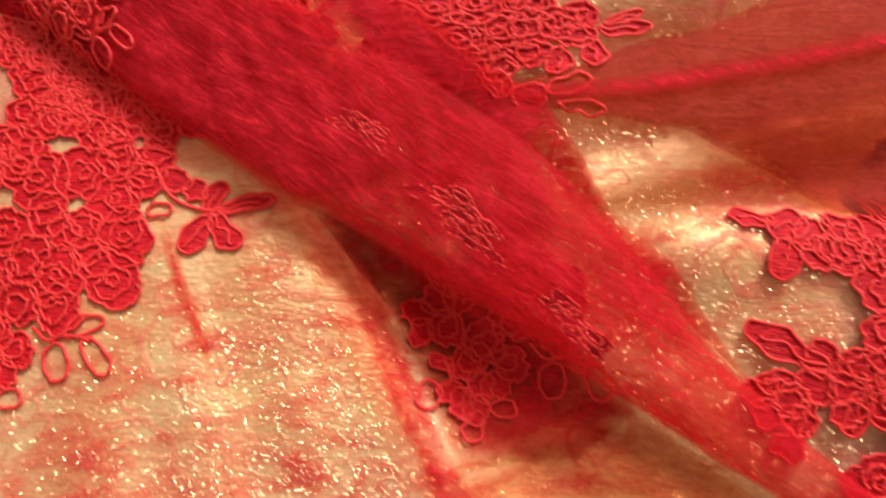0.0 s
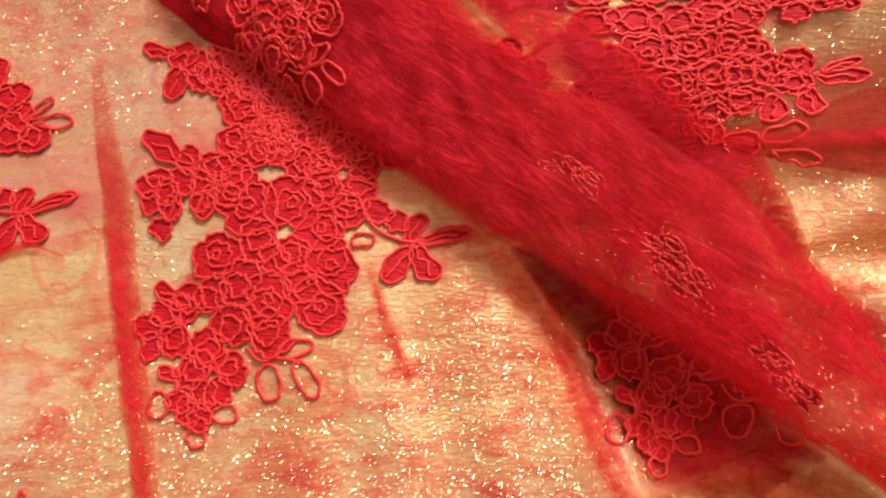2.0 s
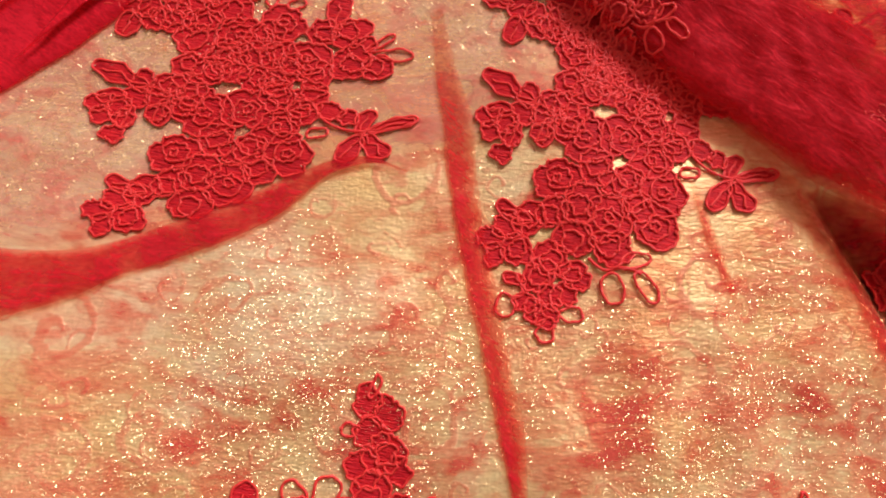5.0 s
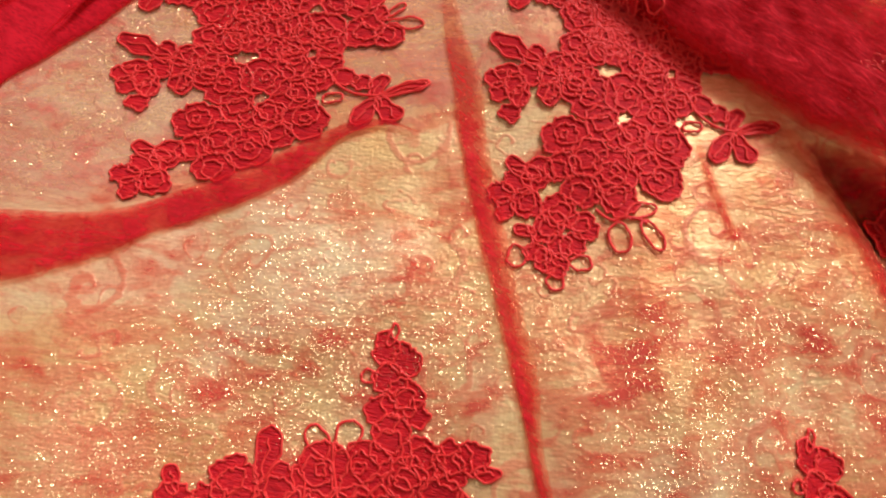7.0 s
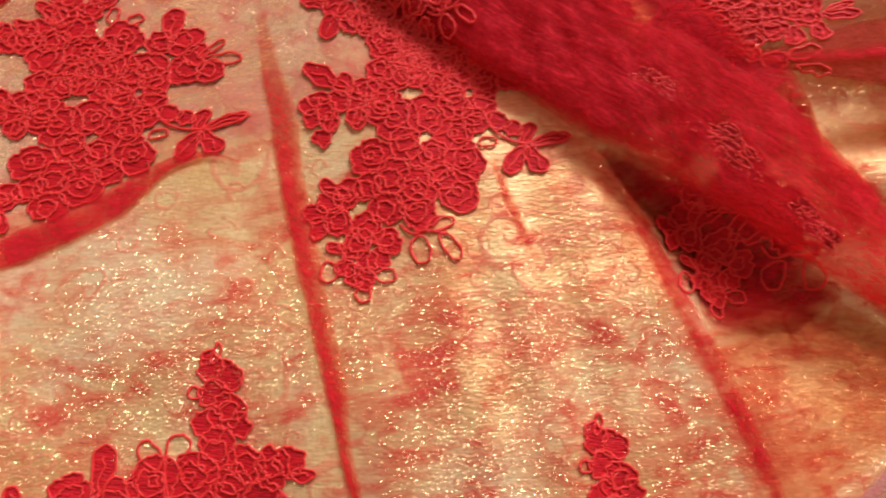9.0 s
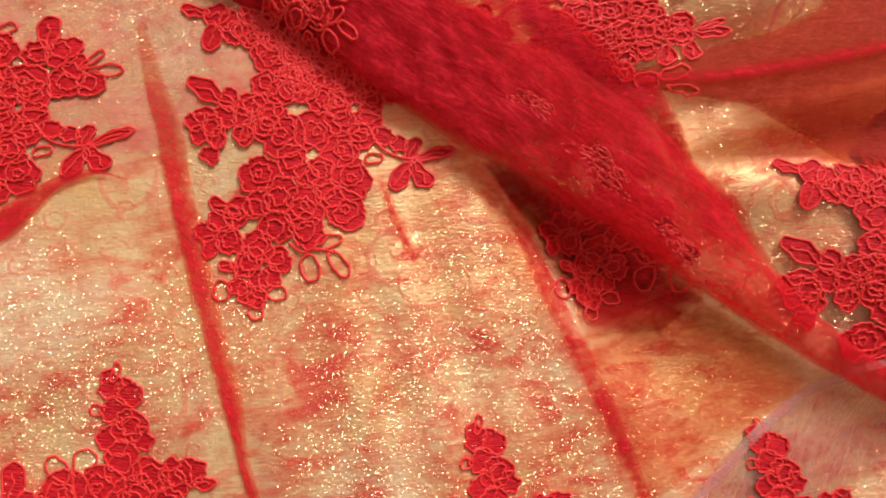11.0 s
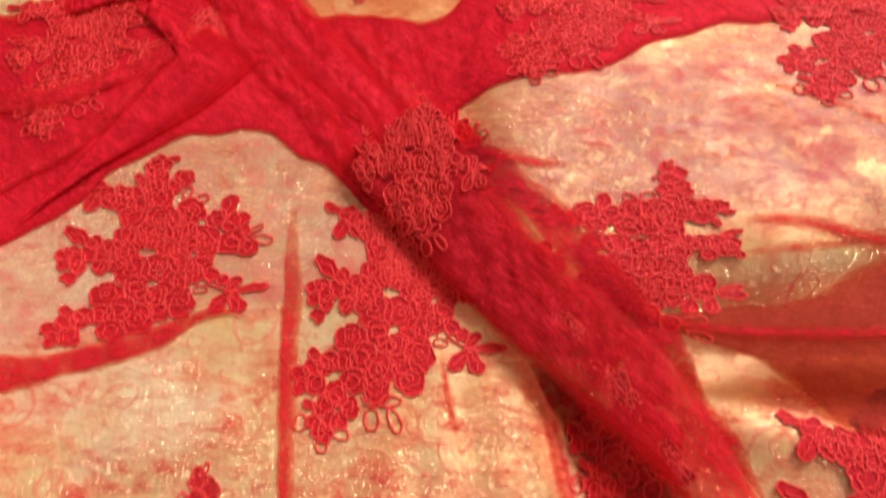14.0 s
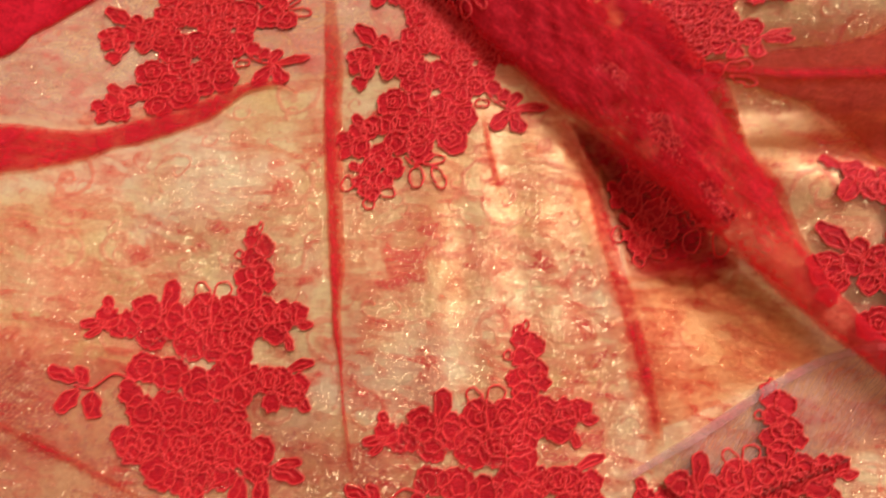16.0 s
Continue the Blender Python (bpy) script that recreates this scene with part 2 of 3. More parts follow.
def gold_cloth():
    """Gold and cream brocade: scrolls and flames woven in salmon weft, over a fine rib."""
    mat, nt, out = material("gold_brocade")
    p = coords(nt)
    big = node(nt, "ShaderNodeTexNoise", {"Vector": p, "Scale": 9.0, "Detail": 4.0, "Distortion": 0.8}).outputs[0]
    fine = node(nt, "ShaderNodeTexNoise", {"Vector": coords(nt, (1.1, 2.6, 1), 3), "Scale": 330.0, "Detail": 3.0}).outputs[0]
    weft = node(nt, "ShaderNodeTexNoise", {"Vector": coords(nt, (0.35, 1, 1), 3), "Scale": 1100.0, "Detail": 1.0}).outputs[0]
    warp = node(nt, "ShaderNodeTexNoise", {"Vector": coords(nt, (1, 0.3, 1), 3), "Scale": 900.0, "Detail": 1.0}).outputs[0]
    floats = node(nt, "ShaderNodeTexNoise", {"Vector": coords(nt, (0.22, 1, 1), 3), "Scale": 420.0, "Detail": 3.0, "Roughness": 0.6}).outputs[0]
    shake = node(nt, "ShaderNodeTexNoise", {"Vector": p, "Scale": 70.0, "Detail": 2.0})
    bent = node(nt, "ShaderNodeVectorMath", {0: shake.outputs["Color"], 1: (0.008, 0.008, 0.0)}, operation="MULTIPLY_ADD")
    nt.links.new(p, bent.inputs[2])

    def scrolls(scale, pitch, reach_to, rare):
        """One curled scroll to a cell of the given pattern size."""
        cell = node(nt, "ShaderNodeTexVoronoi", {"Vector": bent.outputs[0], "Scale": scale, "Randomness": 0.85}, voronoi_dimensions="2D")
        arm = node(nt, "ShaderNodeVectorMath", {0: bent.outputs[0], 1: cell.outputs["Position"]}, operation="SUBTRACT").outputs[0]
        xyz = node(nt, "ShaderNodeSeparateXYZ", {0: arm})
        turn = math_node(nt, "DIVIDE", math_node(nt, "ARCTAN2", xyz.outputs[1], xyz.outputs[0]), 2 * math.pi)
        reach = math_node(nt, "SQRT", math_node(nt, "ADD", math_node(nt, "POWER", xyz.outputs[0], 2.0), math_node(nt, "POWER", xyz.outputs[1], 2.0)))
        chance = node(nt, "ShaderNodeSeparateColor", {0: cell.outputs["Color"]})
        wind = math_node(nt, "FRACT", math_node(nt, "ADD", math_node(nt, "SUBTRACT", math_node(nt, "DIVIDE", reach, pitch), turn), chance.outputs[0]))
        line = ramp(nt, math_node(nt, "ABSOLUTE", math_node(nt, "SUBTRACT", wind, 0.5)), [(0.03, (1, 1, 1)), (0.15, (0, 0, 0))])
        line = math_node(nt, "MULTIPLY", line, ramp(nt, reach, [(reach_to * 0.7, (1, 1, 1)), (reach_to, (0, 0, 0))]))
        return math_node(nt, "MULTIPLY", line, ramp(nt, chance.outputs[1], [(rare, (0, 0, 0)), (rare + 0.1, (1, 1, 1))]))

    line = math_node(nt, "ADD", math_node(nt, "MULTIPLY", scrolls(22.0, 0.0130, 0.018, 0.35), 0.30), math_node(nt, "MULTIPLY", scrolls(52.0, 0.0085, 0.0085, 0.40), 0.24))
    flame = node(nt, "ShaderNodeTexNoise", {"Vector": coords(nt, (1, 1.7, 1), 8), "Scale": 18.0, "Detail": 5.0, "Roughness": 0.62, "Distortion": 1.4}).outputs[0]
    figure = math_node(nt, "ADD", line, flame)
    figure = math_node(nt, "ADD", figure, math_node(nt, "MULTIPLY", math_node(nt, "SUBTRACT", floats, 0.5), 0.34))
    figure = math_node(nt, "ADD", figure, math_node(nt, "MULTIPLY", math_node(nt, "SUBTRACT", 0.5, big), 0.55))
    figure = ramp(nt, figure, [(0.515, (0, 0, 0)), (0.61, (0.72, 0.72, 0.72)), (0.76, (1, 1, 1))])
    # gold to cream tone; the palest yellow patches also paint in broad highlights
    base = ramp(nt, big, [(0.36, (0.85, 0.68, 0.31)), (0.50, (0.95, 0.88, 0.49)), (0.62, (0.98, 0.96, 0.66))])
    base = mixc(nt, math_node(nt, "MULTIPLY", figure, 0.80), base, (0.82, 0.36, 0.21))
    threads = ramp(nt, fine, [(0.30, (0.62, 0.52, 0.34)), (0.50, (0.95, 0.92, 0.86)), (0.66, (1.0, 1.0, 1.0))])
    colour = mixc(nt, 0.30, base, threads, "MULTIPLY")
    relief = math_node(nt, "ADD", math_node(nt, "MULTIPLY", weft, 1.0), math_node(nt, "MULTIPLY", warp, 0.6))
    relief = math_node(nt, "ADD", relief, math_node(nt, "MULTIPLY", fine, 1.4))
    relief = math_node(nt, "ADD", relief, math_node(nt, "MULTIPLY", figure, 0.8))
    bump = node(nt, "ShaderNodeBump", {"Height": relief, "Strength": 0.42, "Distance": 0.0005}).outputs[0]
    gloss = math_node(nt, "SUBTRACT", 0.34, math_node(nt, "MULTIPLY", figure, 0.26))
    bsdf = node(nt, "ShaderNodeBsdfPrincipled", {"Base Color": colour, "Metallic": gloss, "Roughness": 0.40, "Normal": bump})
    nt.links.new(bsdf.outputs[0], out.inputs[0])
    return mat


def organza(name, low, high, red=(0.86, 0.014, 0.036), streak=0.30, turn=4.0, stretch=3.6, ridge=0.3, scatter=1.0, tint=(1.0, 0.90, 0.84), cloudy=30.0, twist=1.3, feather=None):
    """Sheer red cloth: threads that scatter red light, gaps that let the view through."""
    mat, nt, out = material(name)
    p = coords(nt)
    cloud = node(nt, "ShaderNodeTexNoise", {"Vector": p, "Scale": cloudy, "Detail": 5.0, "Roughness": 0.58, "Distortion": twist}).outputs[0]
    ripple = node(nt, "ShaderNodeTexNoise", {"Vector": coords(nt, (1, stretch, 1), turn), "Scale": 30.0 if feather else 40.0, "Detail": 4.0, "Roughness": 0.50, "Distortion": 1.6 if feather else 2.4}).outputs[0]
    patch = ramp(nt, cloud, [(0.38, (0, 0, 0)), (0.50, (0.30, 0.30, 0.30)), (0.63, (1, 1, 1))])
    lines = ramp(nt, ripple, [(0.44, (0, 0, 0)), (0.68, (1, 1, 1))])
    if feather:
        patch = ramp(nt, cloud, [(0.37, (0, 0, 0)), (0.50, (0.40, 0.40, 0.40)), (0.62, (1, 1, 1))])
        patch = math_node(nt, "MULTIPLY", patch, math_node(nt, "ADD", 0.45, math_node(nt, "MULTIPLY", lines, 1.3)))
    cover = math_node(nt, "ADD", low, math_node(nt, "MULTIPLY", patch, high - low))
    cover = math_node(nt, "ADD", cover, math_node(nt, "MULTIPLY", lines, streak))
    worm = node(nt, "ShaderNodeTexNoise", {"Vector": coords(nt, (1, 2.3, 1), turn), "Scale": 18.0, "Detail": 3.0, "Roughness": 0.45, "Distortion": 2.6}).outputs[0]
    worm = math_node(nt, "ABSOLUTE", math_node(nt, "SUBTRACT", worm, 0.5))
    thin = ramp(nt, worm, [(0.0, (1, 1, 1)), (0.020, (0.55, 0.55, 0.55)), (0.055, (0, 0, 0))])
    thin = math_node(nt, "MULTIPLY", thin, math_node(nt, "MULTIPLY", ripple, ridge))
    cover = math_node(nt, "ADD", cover, thin)
    weave = node(nt, "ShaderNodeTexNoise", {"Vector": coords(nt, (0.4, 1, 1), turn), "Scale": 1000.0, "Detail": 1.0}).outputs[0]
    cover = math_node(nt, "MULTIPLY", cover, math_node(nt, "ADD", 0.50, math_node(nt, "MULTIPLY", weave, 1.0)), True)
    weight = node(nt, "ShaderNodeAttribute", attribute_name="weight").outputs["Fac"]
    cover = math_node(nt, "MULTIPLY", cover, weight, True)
    hue = mixc(nt, ripple, tuple(c * 0.8 for c in red), (min(1.0, red[0] * 1.15), red[1] * 1.6, red[2] * 1.5))
    if feather:
        hue = mixc(nt, math_node(nt, "ADD", math_node(nt, "MULTIPLY", thin, 1.2), math_node(nt, "MULTIPLY", patch, 0.8), True), hue, feather)
    bump = node(nt, "ShaderNodeBump", {"Height": ripple, "Strength": 0.4, "Distance": 0.0015}).outputs[0]
    face = node(nt, "ShaderNodeBsdfPrincipled", {"Base Color": hue, "Roughness": 0.60, "Specular IOR Level": 0.12, "Normal": bump})
    glow = node(nt, "ShaderNodeBsdfTranslucent", {"Color": hue, "Normal": bump})
    thread = node(nt, "ShaderNodeMixShader", {0: 0.34, 1: face.outputs[0], 2: glow.outputs[0]})
    stain = mixc(nt, math_node(nt, "MULTIPLY", cover, 1.6, True), (1.0, 0.97, 0.92), tint)
    clear = node(nt, "ShaderNodeBsdfTransparent", {"Color": stain})
    mix = node(nt, "ShaderNodeMixShader", {0: math_node(nt, "MULTIPLY", cover, scatter), 1: clear.outputs[0], 2: thread.outputs[0]})
    nt.links.new(mix.outputs[0], out.inputs[0])
    return mat


def cord_thread():
    mat, nt, out = material("red_cord")
    info = nt.nodes.new("ShaderNodeObjectInfo")
    p = coords(nt)
    n = node(nt, "ShaderNodeTexNoise", {"Vector": p, "Scale": 900.0, "Detail": 2.0}).outputs[0]
    tone = ramp(nt, info.outputs["Random"], [(0.0, (0.88, 0.056, 0.048)), (1.0, (0.95, 0.086, 0.070))])
    colour = mixc(nt, n, tone, (0.76, 0.026, 0.030))
    bump = node(nt, "ShaderNodeBump", {"Height": n, "Strength": 0.5, "Distance": 0.0004}).outputs[0]
    bsdf = node(nt, "ShaderNodeBsdfPrincipled", {"Base Color": colour, "Roughness": 0.42, "Specular IOR Level": 0.35, "Normal": bump})
    nt.links.new(bsdf.outputs[0], out.inputs[0])
    return mat


def fill_thread():
    mat, nt, out = material("red_embroidery")
    info = nt.nodes.new("ShaderNodeObjectInfo")
    p = coords(nt, (0.16, 1, 1), 12)
    n = node(nt, "ShaderNodeTexNoise", {"Vector": p, "Scale": 1300.0, "Detail": 2.0}).outputs[0]
    tone = ramp(nt, info.outputs["Random"], [(0.0, (0.38, 0.004, 0.012)), (1.0, (0.54, 0.008, 0.020))])
    colour = mixc(nt, ramp(nt, n, [(0.35, (0, 0, 0)), (0.65, (1, 1, 1))]), tone, (0.72, 0.018, 0.024))
    bump = node(nt, "ShaderNodeBump", {"Height": n, "Strength": 1.0, "Distance": 0.0008}).outputs[0]
    bsdf = node(nt, "ShaderNodeBsdfPrincipled", {"Base Color": colour, "Roughness": 0.6, "Specular IOR Level": 0.2, "Normal": bump})
    nt.links.new(bsdf.outputs[0], out.inputs[0])
    return mat


def plain(name, colour, rough=0.7, metal=0.0, vary=0.12, scale=20.0):
    mat, nt, out = material(name)
    n = node(nt, "ShaderNodeTexNoise", {"Vector": coords(nt), "Scale": scale, "Detail": 4.0}).outputs[0]
    c = mixc(nt, n, tuple(v * (1 - vary) for v in colour), tuple(min(1, v * (1 + vary)) for v in colour))
    bsdf = node(nt, "ShaderNodeBsdfPrincipled", {"Base Color": c, "Roughness": rough, "Metallic": metal})
    nt.links.new(bsdf.outputs[0], out.inputs[0])
    return mat


GOLD = gold_cloth()
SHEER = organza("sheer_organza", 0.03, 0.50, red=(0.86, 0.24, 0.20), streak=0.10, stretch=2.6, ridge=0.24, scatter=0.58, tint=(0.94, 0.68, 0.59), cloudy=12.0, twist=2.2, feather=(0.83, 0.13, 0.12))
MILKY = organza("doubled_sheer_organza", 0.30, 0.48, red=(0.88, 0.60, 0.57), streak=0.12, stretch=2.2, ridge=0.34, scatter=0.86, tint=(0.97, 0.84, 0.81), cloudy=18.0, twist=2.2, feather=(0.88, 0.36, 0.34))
BLUSH = organza("dusky_pink_organza", 0.26, 0.46, red=(0.80, 0.36, 0.30), streak=0.08, stretch=1.6, ridge=0.16, scatter=0.8, tint=(0.90, 0.70, 0.66), cloudy=12.0, twist=1.6)
FOLDED = organza("folded_organza", 0.22, 0.52, red=(0.84, 0.030, 0.055), streak=0.16, tint=(0.95, 0.55, 0.48))
# brown tint and heavy cover put the shade of the hollow into the colour
TAUT_SHADE = organza("taut_shade_tinted_organza", 0.66, 0.84, red=(0.62, 0.075, 0.045), streak=0.05, ridge=0.05, scatter=0.78, tint=(0.72, 0.28, 0.17))
ROLLED = organza("rolled_organza", 0.46, 0.72, red=(0.87, 0.026, 0.046), streak=0.26, turn=40.0, stretch=4.5, ridge=0.26, tint=(0.95, 0.55, 0.48))
DENSE = organza("gathered_organza", 0.68, 0.96, red=(0.88, 0.018, 0.040), streak=0.15, tint=(0.9, 0.4, 0.34), turn=35.0, stretch=2.5)
PEEK = organza("orange_sheer_organza", 0.17, 0.36, red=(0.80, 0.20, 0.10), streak=0.10, stretch=2.2, ridge=0.2, scatter=0.7, tint=(0.92, 0.62, 0.46), cloudy=14.0)
RIBBED = organza("ribbed_selvage_organza", 0.24, 0.40, red=(0.82, 0.50, 0.42), streak=0.30, turn=-62.0, stretch=14.0, ridge=0.1, scatter=0.8, tint=(0.90, 0.72, 0.66))
CORD = cord_thread()
FILL = fill_thread()
FLAKE = plain("gold_flake", (1.0, 0.82, 0.42), 0.32, 0.85, 0.05, 300)
WALL = plain("dusky_wall_paint", (0.68, 0.62, 0.55))
WOOD = plain("table_wood", (0.30, 0.18, 0.09), 0.5, 0.0, 0.3, 8)

# ---------------------------------------------------------------- helpers


def mesh(name, verts, faces, mat, smooth=True, weights=None):
    me = bpy.data.meshes.new(name)
    me.from_pydata(verts, [], faces)
    if smooth:
        me.polygons.foreach_set("use_smooth", [True] * len(faces))
    me.materials.append(mat)
    if weights is not None:
        me.attributes.new("weight", "FLOAT", "POINT").data.foreach_set("value", weights)
    me.update()
    return me


def part(name, me, parent, label=""):
    ob = new(name, me)
    ob.parent = parent
    return tagged(ob, label)


def box(name, lo, hi, mat):
    v = [(x, y, z) for x in (lo[0], hi[0]) for y in (lo[1], hi[1]) for z in (lo[2], hi[2])]
    f = [(0, 1, 3, 2), (4, 6, 7, 5), (0, 4, 5, 1), (2, 3, 7, 6), (0, 2, 6, 4), (1, 5, 7, 3)]
    return new(name, mesh(name, v, f, mat, False))


def spline(points, n):
    """n points along a smooth curve through the control points."""
    p = np.array(points, float)
    d = np.r_[0, np.cumsum(np.linalg.norm(np.diff(p, axis=0), axis=1) ** 0.5)]
    ext = np.vstack([2 * p[0] - p[1], p, 2 * p[-1] - p[-2]])
    out = []
    for s in np.linspace(0, d[-1], n):
        k = min(int(np.searchsorted(d, s, "right")) - 1, len(p) - 2)
        u = (s - d[k]) / (d[k + 1] - d[k])
        a, b, c, e = ext[k : k + 4]
        out.append(0.5 * (2 * b + (c - a) * u + (2 * a - 5 * b + 4 * c - e) * u * u + (3 * b - a - 3 * c + e) * u ** 3))
    return np.array(out)


def hump(x, y, cx, cy, sx, sy):
    return math.exp(-(((x - cx) / sx) ** 2 + ((y - cy) / sy) ** 2))


def step(x, at, soft):
    """0 below at, 1 above it."""
    return 1 / (1 + math.exp(max(-60.0, min(60.0, (at - x) / soft))))


def wob(x, y, s, seed=0.0):
    return noise.noise((x * s + seed, y * s - seed, seed * 0.37))


def pocket_dip(x, y):
    """The deep fold beside the roll: a flat floor between a crease and the wall under the roll."""
    roll_side = -((x - 0.119) * 0.656 + (y - 0.066) * 0.756)
    crease_side = (x - 0.128) * 0.923 + (y - 0.060) * 0.386
    return 0.030 * step(roll_side, -0.005, 0.0018) * step(crease_side, 0.005, 0.0045) * step(y, -0.012, 0.040)


def lining_z(x, y):
    z = 0.0035 * wob(x, y, 14, 1.7) + 0.0012 * wob(x, y, 40, 5.1)
    z += 0.010 * hump(x, y, 0.06, 0.0, 0.09, 0.16) + 0.006 * hump(x, y, -0.09, 0.0, 0.05, 0.05)
    z += 0.030 * step(x, 0.085 + 0.90 * max(0.0, 0.14 - y), 0.010) * step(y, 0.080 + 0.018 * step(x, 0.215, 0.008) + 0.47 * max(0.0, x - 0.26), 0.008) * step(-y, -0.27, 0.03)
    z += 0.010 * hump(x, y, 0.245, 0.035, 0.03, 0.02)
    z -= pocket_dip(x, y) + 0.034 * hump(x, y, 0.300, 0.084, 0.085, 0.026)
    soft = 1 / (1 + math.exp((y - 0.03) / 0.02)) * hump(x, 0, 0.10, 0, 0.08, 1)
    z += soft * (0.0011 + 0.0009 * wob(x, y, 9, 6.2)) * math.sin(2 * math.pi * (x + 0.16 * y + 0.010 * wob(x, y, 11, 2.9)) / 0.036)
    z += 0.044 * hump(x, y, -0.23, -0.11, 0.11, 0.12) + 0.010 * hump(x, y, 0.03, -0.06, 0.06, 0.07) + 0.022 * hump(x, y, 0.34, 0.0, 0.09, 0.09)
    edge = min(x + 0.36, 0.50 - x, y + 0.32, 0.50 - y)
    return z - 0.004 - 0.080 * step(0.03 - edge, 0.0, 0.009)


def organza_z(x, y):
    z = lining_z(x, y) + 0.0005 + 0.0002 * wob(x, y * 2.2, 60, 9.3) + 0.0001 * wob(x, y, 150, 3.3)
    z += 0.005 * hump(x, y, 0.30, -0.02, 0.05, 0.05)
    k = step(x, 0.172, 0.010) * step(y, 0.056, 0.008) * step(-y, -0.16, 0.02)
    if k < 0.01:
        return z
    span = -0.004 + 0.029 * k + 0.0006 * wob(x, y, 50, 3.0)
    d = max(-30.0, min(30.0, (span - z) / 0.004))
    return z + 0.004 * math.log(1 + math.exp(d)) * min(1.0, (k - 0.01) / 0.15)


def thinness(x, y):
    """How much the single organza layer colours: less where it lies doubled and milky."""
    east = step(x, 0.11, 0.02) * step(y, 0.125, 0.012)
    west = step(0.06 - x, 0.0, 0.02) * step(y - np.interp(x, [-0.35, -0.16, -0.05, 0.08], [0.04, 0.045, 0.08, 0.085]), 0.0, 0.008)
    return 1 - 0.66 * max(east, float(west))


def sheet(name, zf, mat, x0, x1, y0, y1, step):
    nx, ny = int((x1 - x0) / step) + 1, int((y1 - y0) / step) + 1
    verts = [(x0 + i * step, y0 + j * step, zf(x0 + i * step, y0 + j * step)) for j in range(ny) for i in range(nx)]
    faces = [(j * nx + i, j * nx + i + 1, (j + 1) * nx + i + 1, (j + 1) * nx + i) for j in range(ny - 1) for i in range(nx - 1)]
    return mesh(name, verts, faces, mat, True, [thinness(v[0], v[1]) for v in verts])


def fold(name, left, right, bulge, mat, parent, layers=2, along=60, across=14, crumple=0.0012, seed=0.0, lift=0.0012, ragged=0.0, bridge=False, fade=(0.25, 0.25), crest=0.5, rim=0.30, ends=0.08, tail=0.0, label=""):
    """A fold of organza between two edges (centimetres): rounded layers that meet at the edges."""
    a, b = spline(left, along) / 100, spline(right, along) / 100
    for e, away in ((a, 3.0), (b, 8.0)):
        for i in range(along):
            e[i] += ragged * np.array(noise.noise_vector((e[i][0] * 45, e[i][1] * 45, seed + away)))[:2]
    verts, faces, weights = [], [], []
    for k in range(layers):
        first = len(verts)
        for i in range(along):
            taper = math.sin(math.pi * min(1, 0.12 + i / (along - 1)) ** 1.0) ** 0.35 if along > 2 else 1
            for j in range(across):
                v = j / (across - 1)
                q = a[i] * (1 - v) + b[i] * v
                vv = 0.5 * v / crest if v < crest else 0.5 + 0.5 * (v - crest) / (1 - crest)
                arch = math.sin(math.pi * vv) ** 0.4
                z = organza_z(*q) + lift
                if bridge:
                    z = lift + (0.007 + 0.021 * v) * (1 - step(q[0], 0.235, 0.012)) + organza_z(*q) * step(q[0], 0.235, 0.012) + bulge * (0.35 + 0.65 * step(i / along, 0.34, 0.07)) * arch * (1 - 0.6 * k / max(1, layers - 1) if layers > 1 else 1)
                    z = max(z, organza_z(*q) + 0.0012)
                z += crumple * (wob(q[0] * 3, q[1], 60, seed + k * 4) + 0.6 * wob(q[0], q[1], 130, seed - k)) * (0.3 + arch)
                z += 0.0004 * (layers - k)
                verts.append((q[0], q[1], z))
                end = min(i, along - 1 - i) / (along * ends)
                thin = 1 - tail * step(i / along, 0.66, 0.06) * math.sin(math.pi * v) ** 0.5
                weights.append(thin * max(0.04, min(1.0, rim + v / fade[0], rim + (1 - v) / fade[1], rim * 0.8 + end)))
        faces += [
            (first + i * across + j, first + i * across + j + 1, first + (i + 1) * across + j + 1, first + (i + 1) * across + j)
            for i in range(along - 1)
            for j in range(across - 1)
        ]
    return part(name, mesh(name, verts, faces, mat, True, weights), parent, label)


def crease(points, width, parent, mat, height=0.0012, seed=0.0, lift=0.0002):
    """A thin ridge of doubled organza along a line (centimetres), narrowing to both ends."""
    c = spline(points, 40)
    d = np.gradient(c, axis=0)
    side = np.stack([-d[:, 1], d[:, 0]], 1) / np.linalg.norm(d, axis=1)[:, None]
    w = width * (0.25 + 0.75 * np.sin(np.linspace(0.1, math.pi - 0.1, 40)))[:, None] / 2
    return fold("crease", c + side * w, c - side * w, height, mat, parent, 1, 40, 9, 0.0004, seed, lift, fade=(0.55, 0.55), rim=0.05, ends=0.35)


# ---------------------------------------------------------------- setting

floor = tagged(box("floor", (-4.2, -4.2, -0.78), (4.6, 4.6, -0.74), WOOD), "plain brown wooden floor under the table", "floor", kind="structure")
for name, lo, hi in (
    ("wall_north", (-4.2, 4.6, -0.74), (4.6, 4.7, 3.7)),
    ("wall_south", (-4.2, -4.3, -0.74), (4.6, -4.2, 3.7)),
    ("wall_east", (4.6, -4.3, -0.74), (4.7, 4.7, 3.7)),
    ("wall_west", (-4.3, -4.3, -0.74), (-4.2, 4.7, 3.7)),
):
    tagged(box(name, lo, hi, WALL), "plain dusky painted wall", "wall", kind="structure")
tagged(box("ceiling", (-4.3, -4.3, 3.7), (4.7, 4.7, 3.78), WALL), "plain dusky ceiling", "ceiling", kind="structure")

table = tagged(new("table"), "plain brown wooden table hidden under the cloth", "table")
table.location = (0.06, 0.09, -0.74)


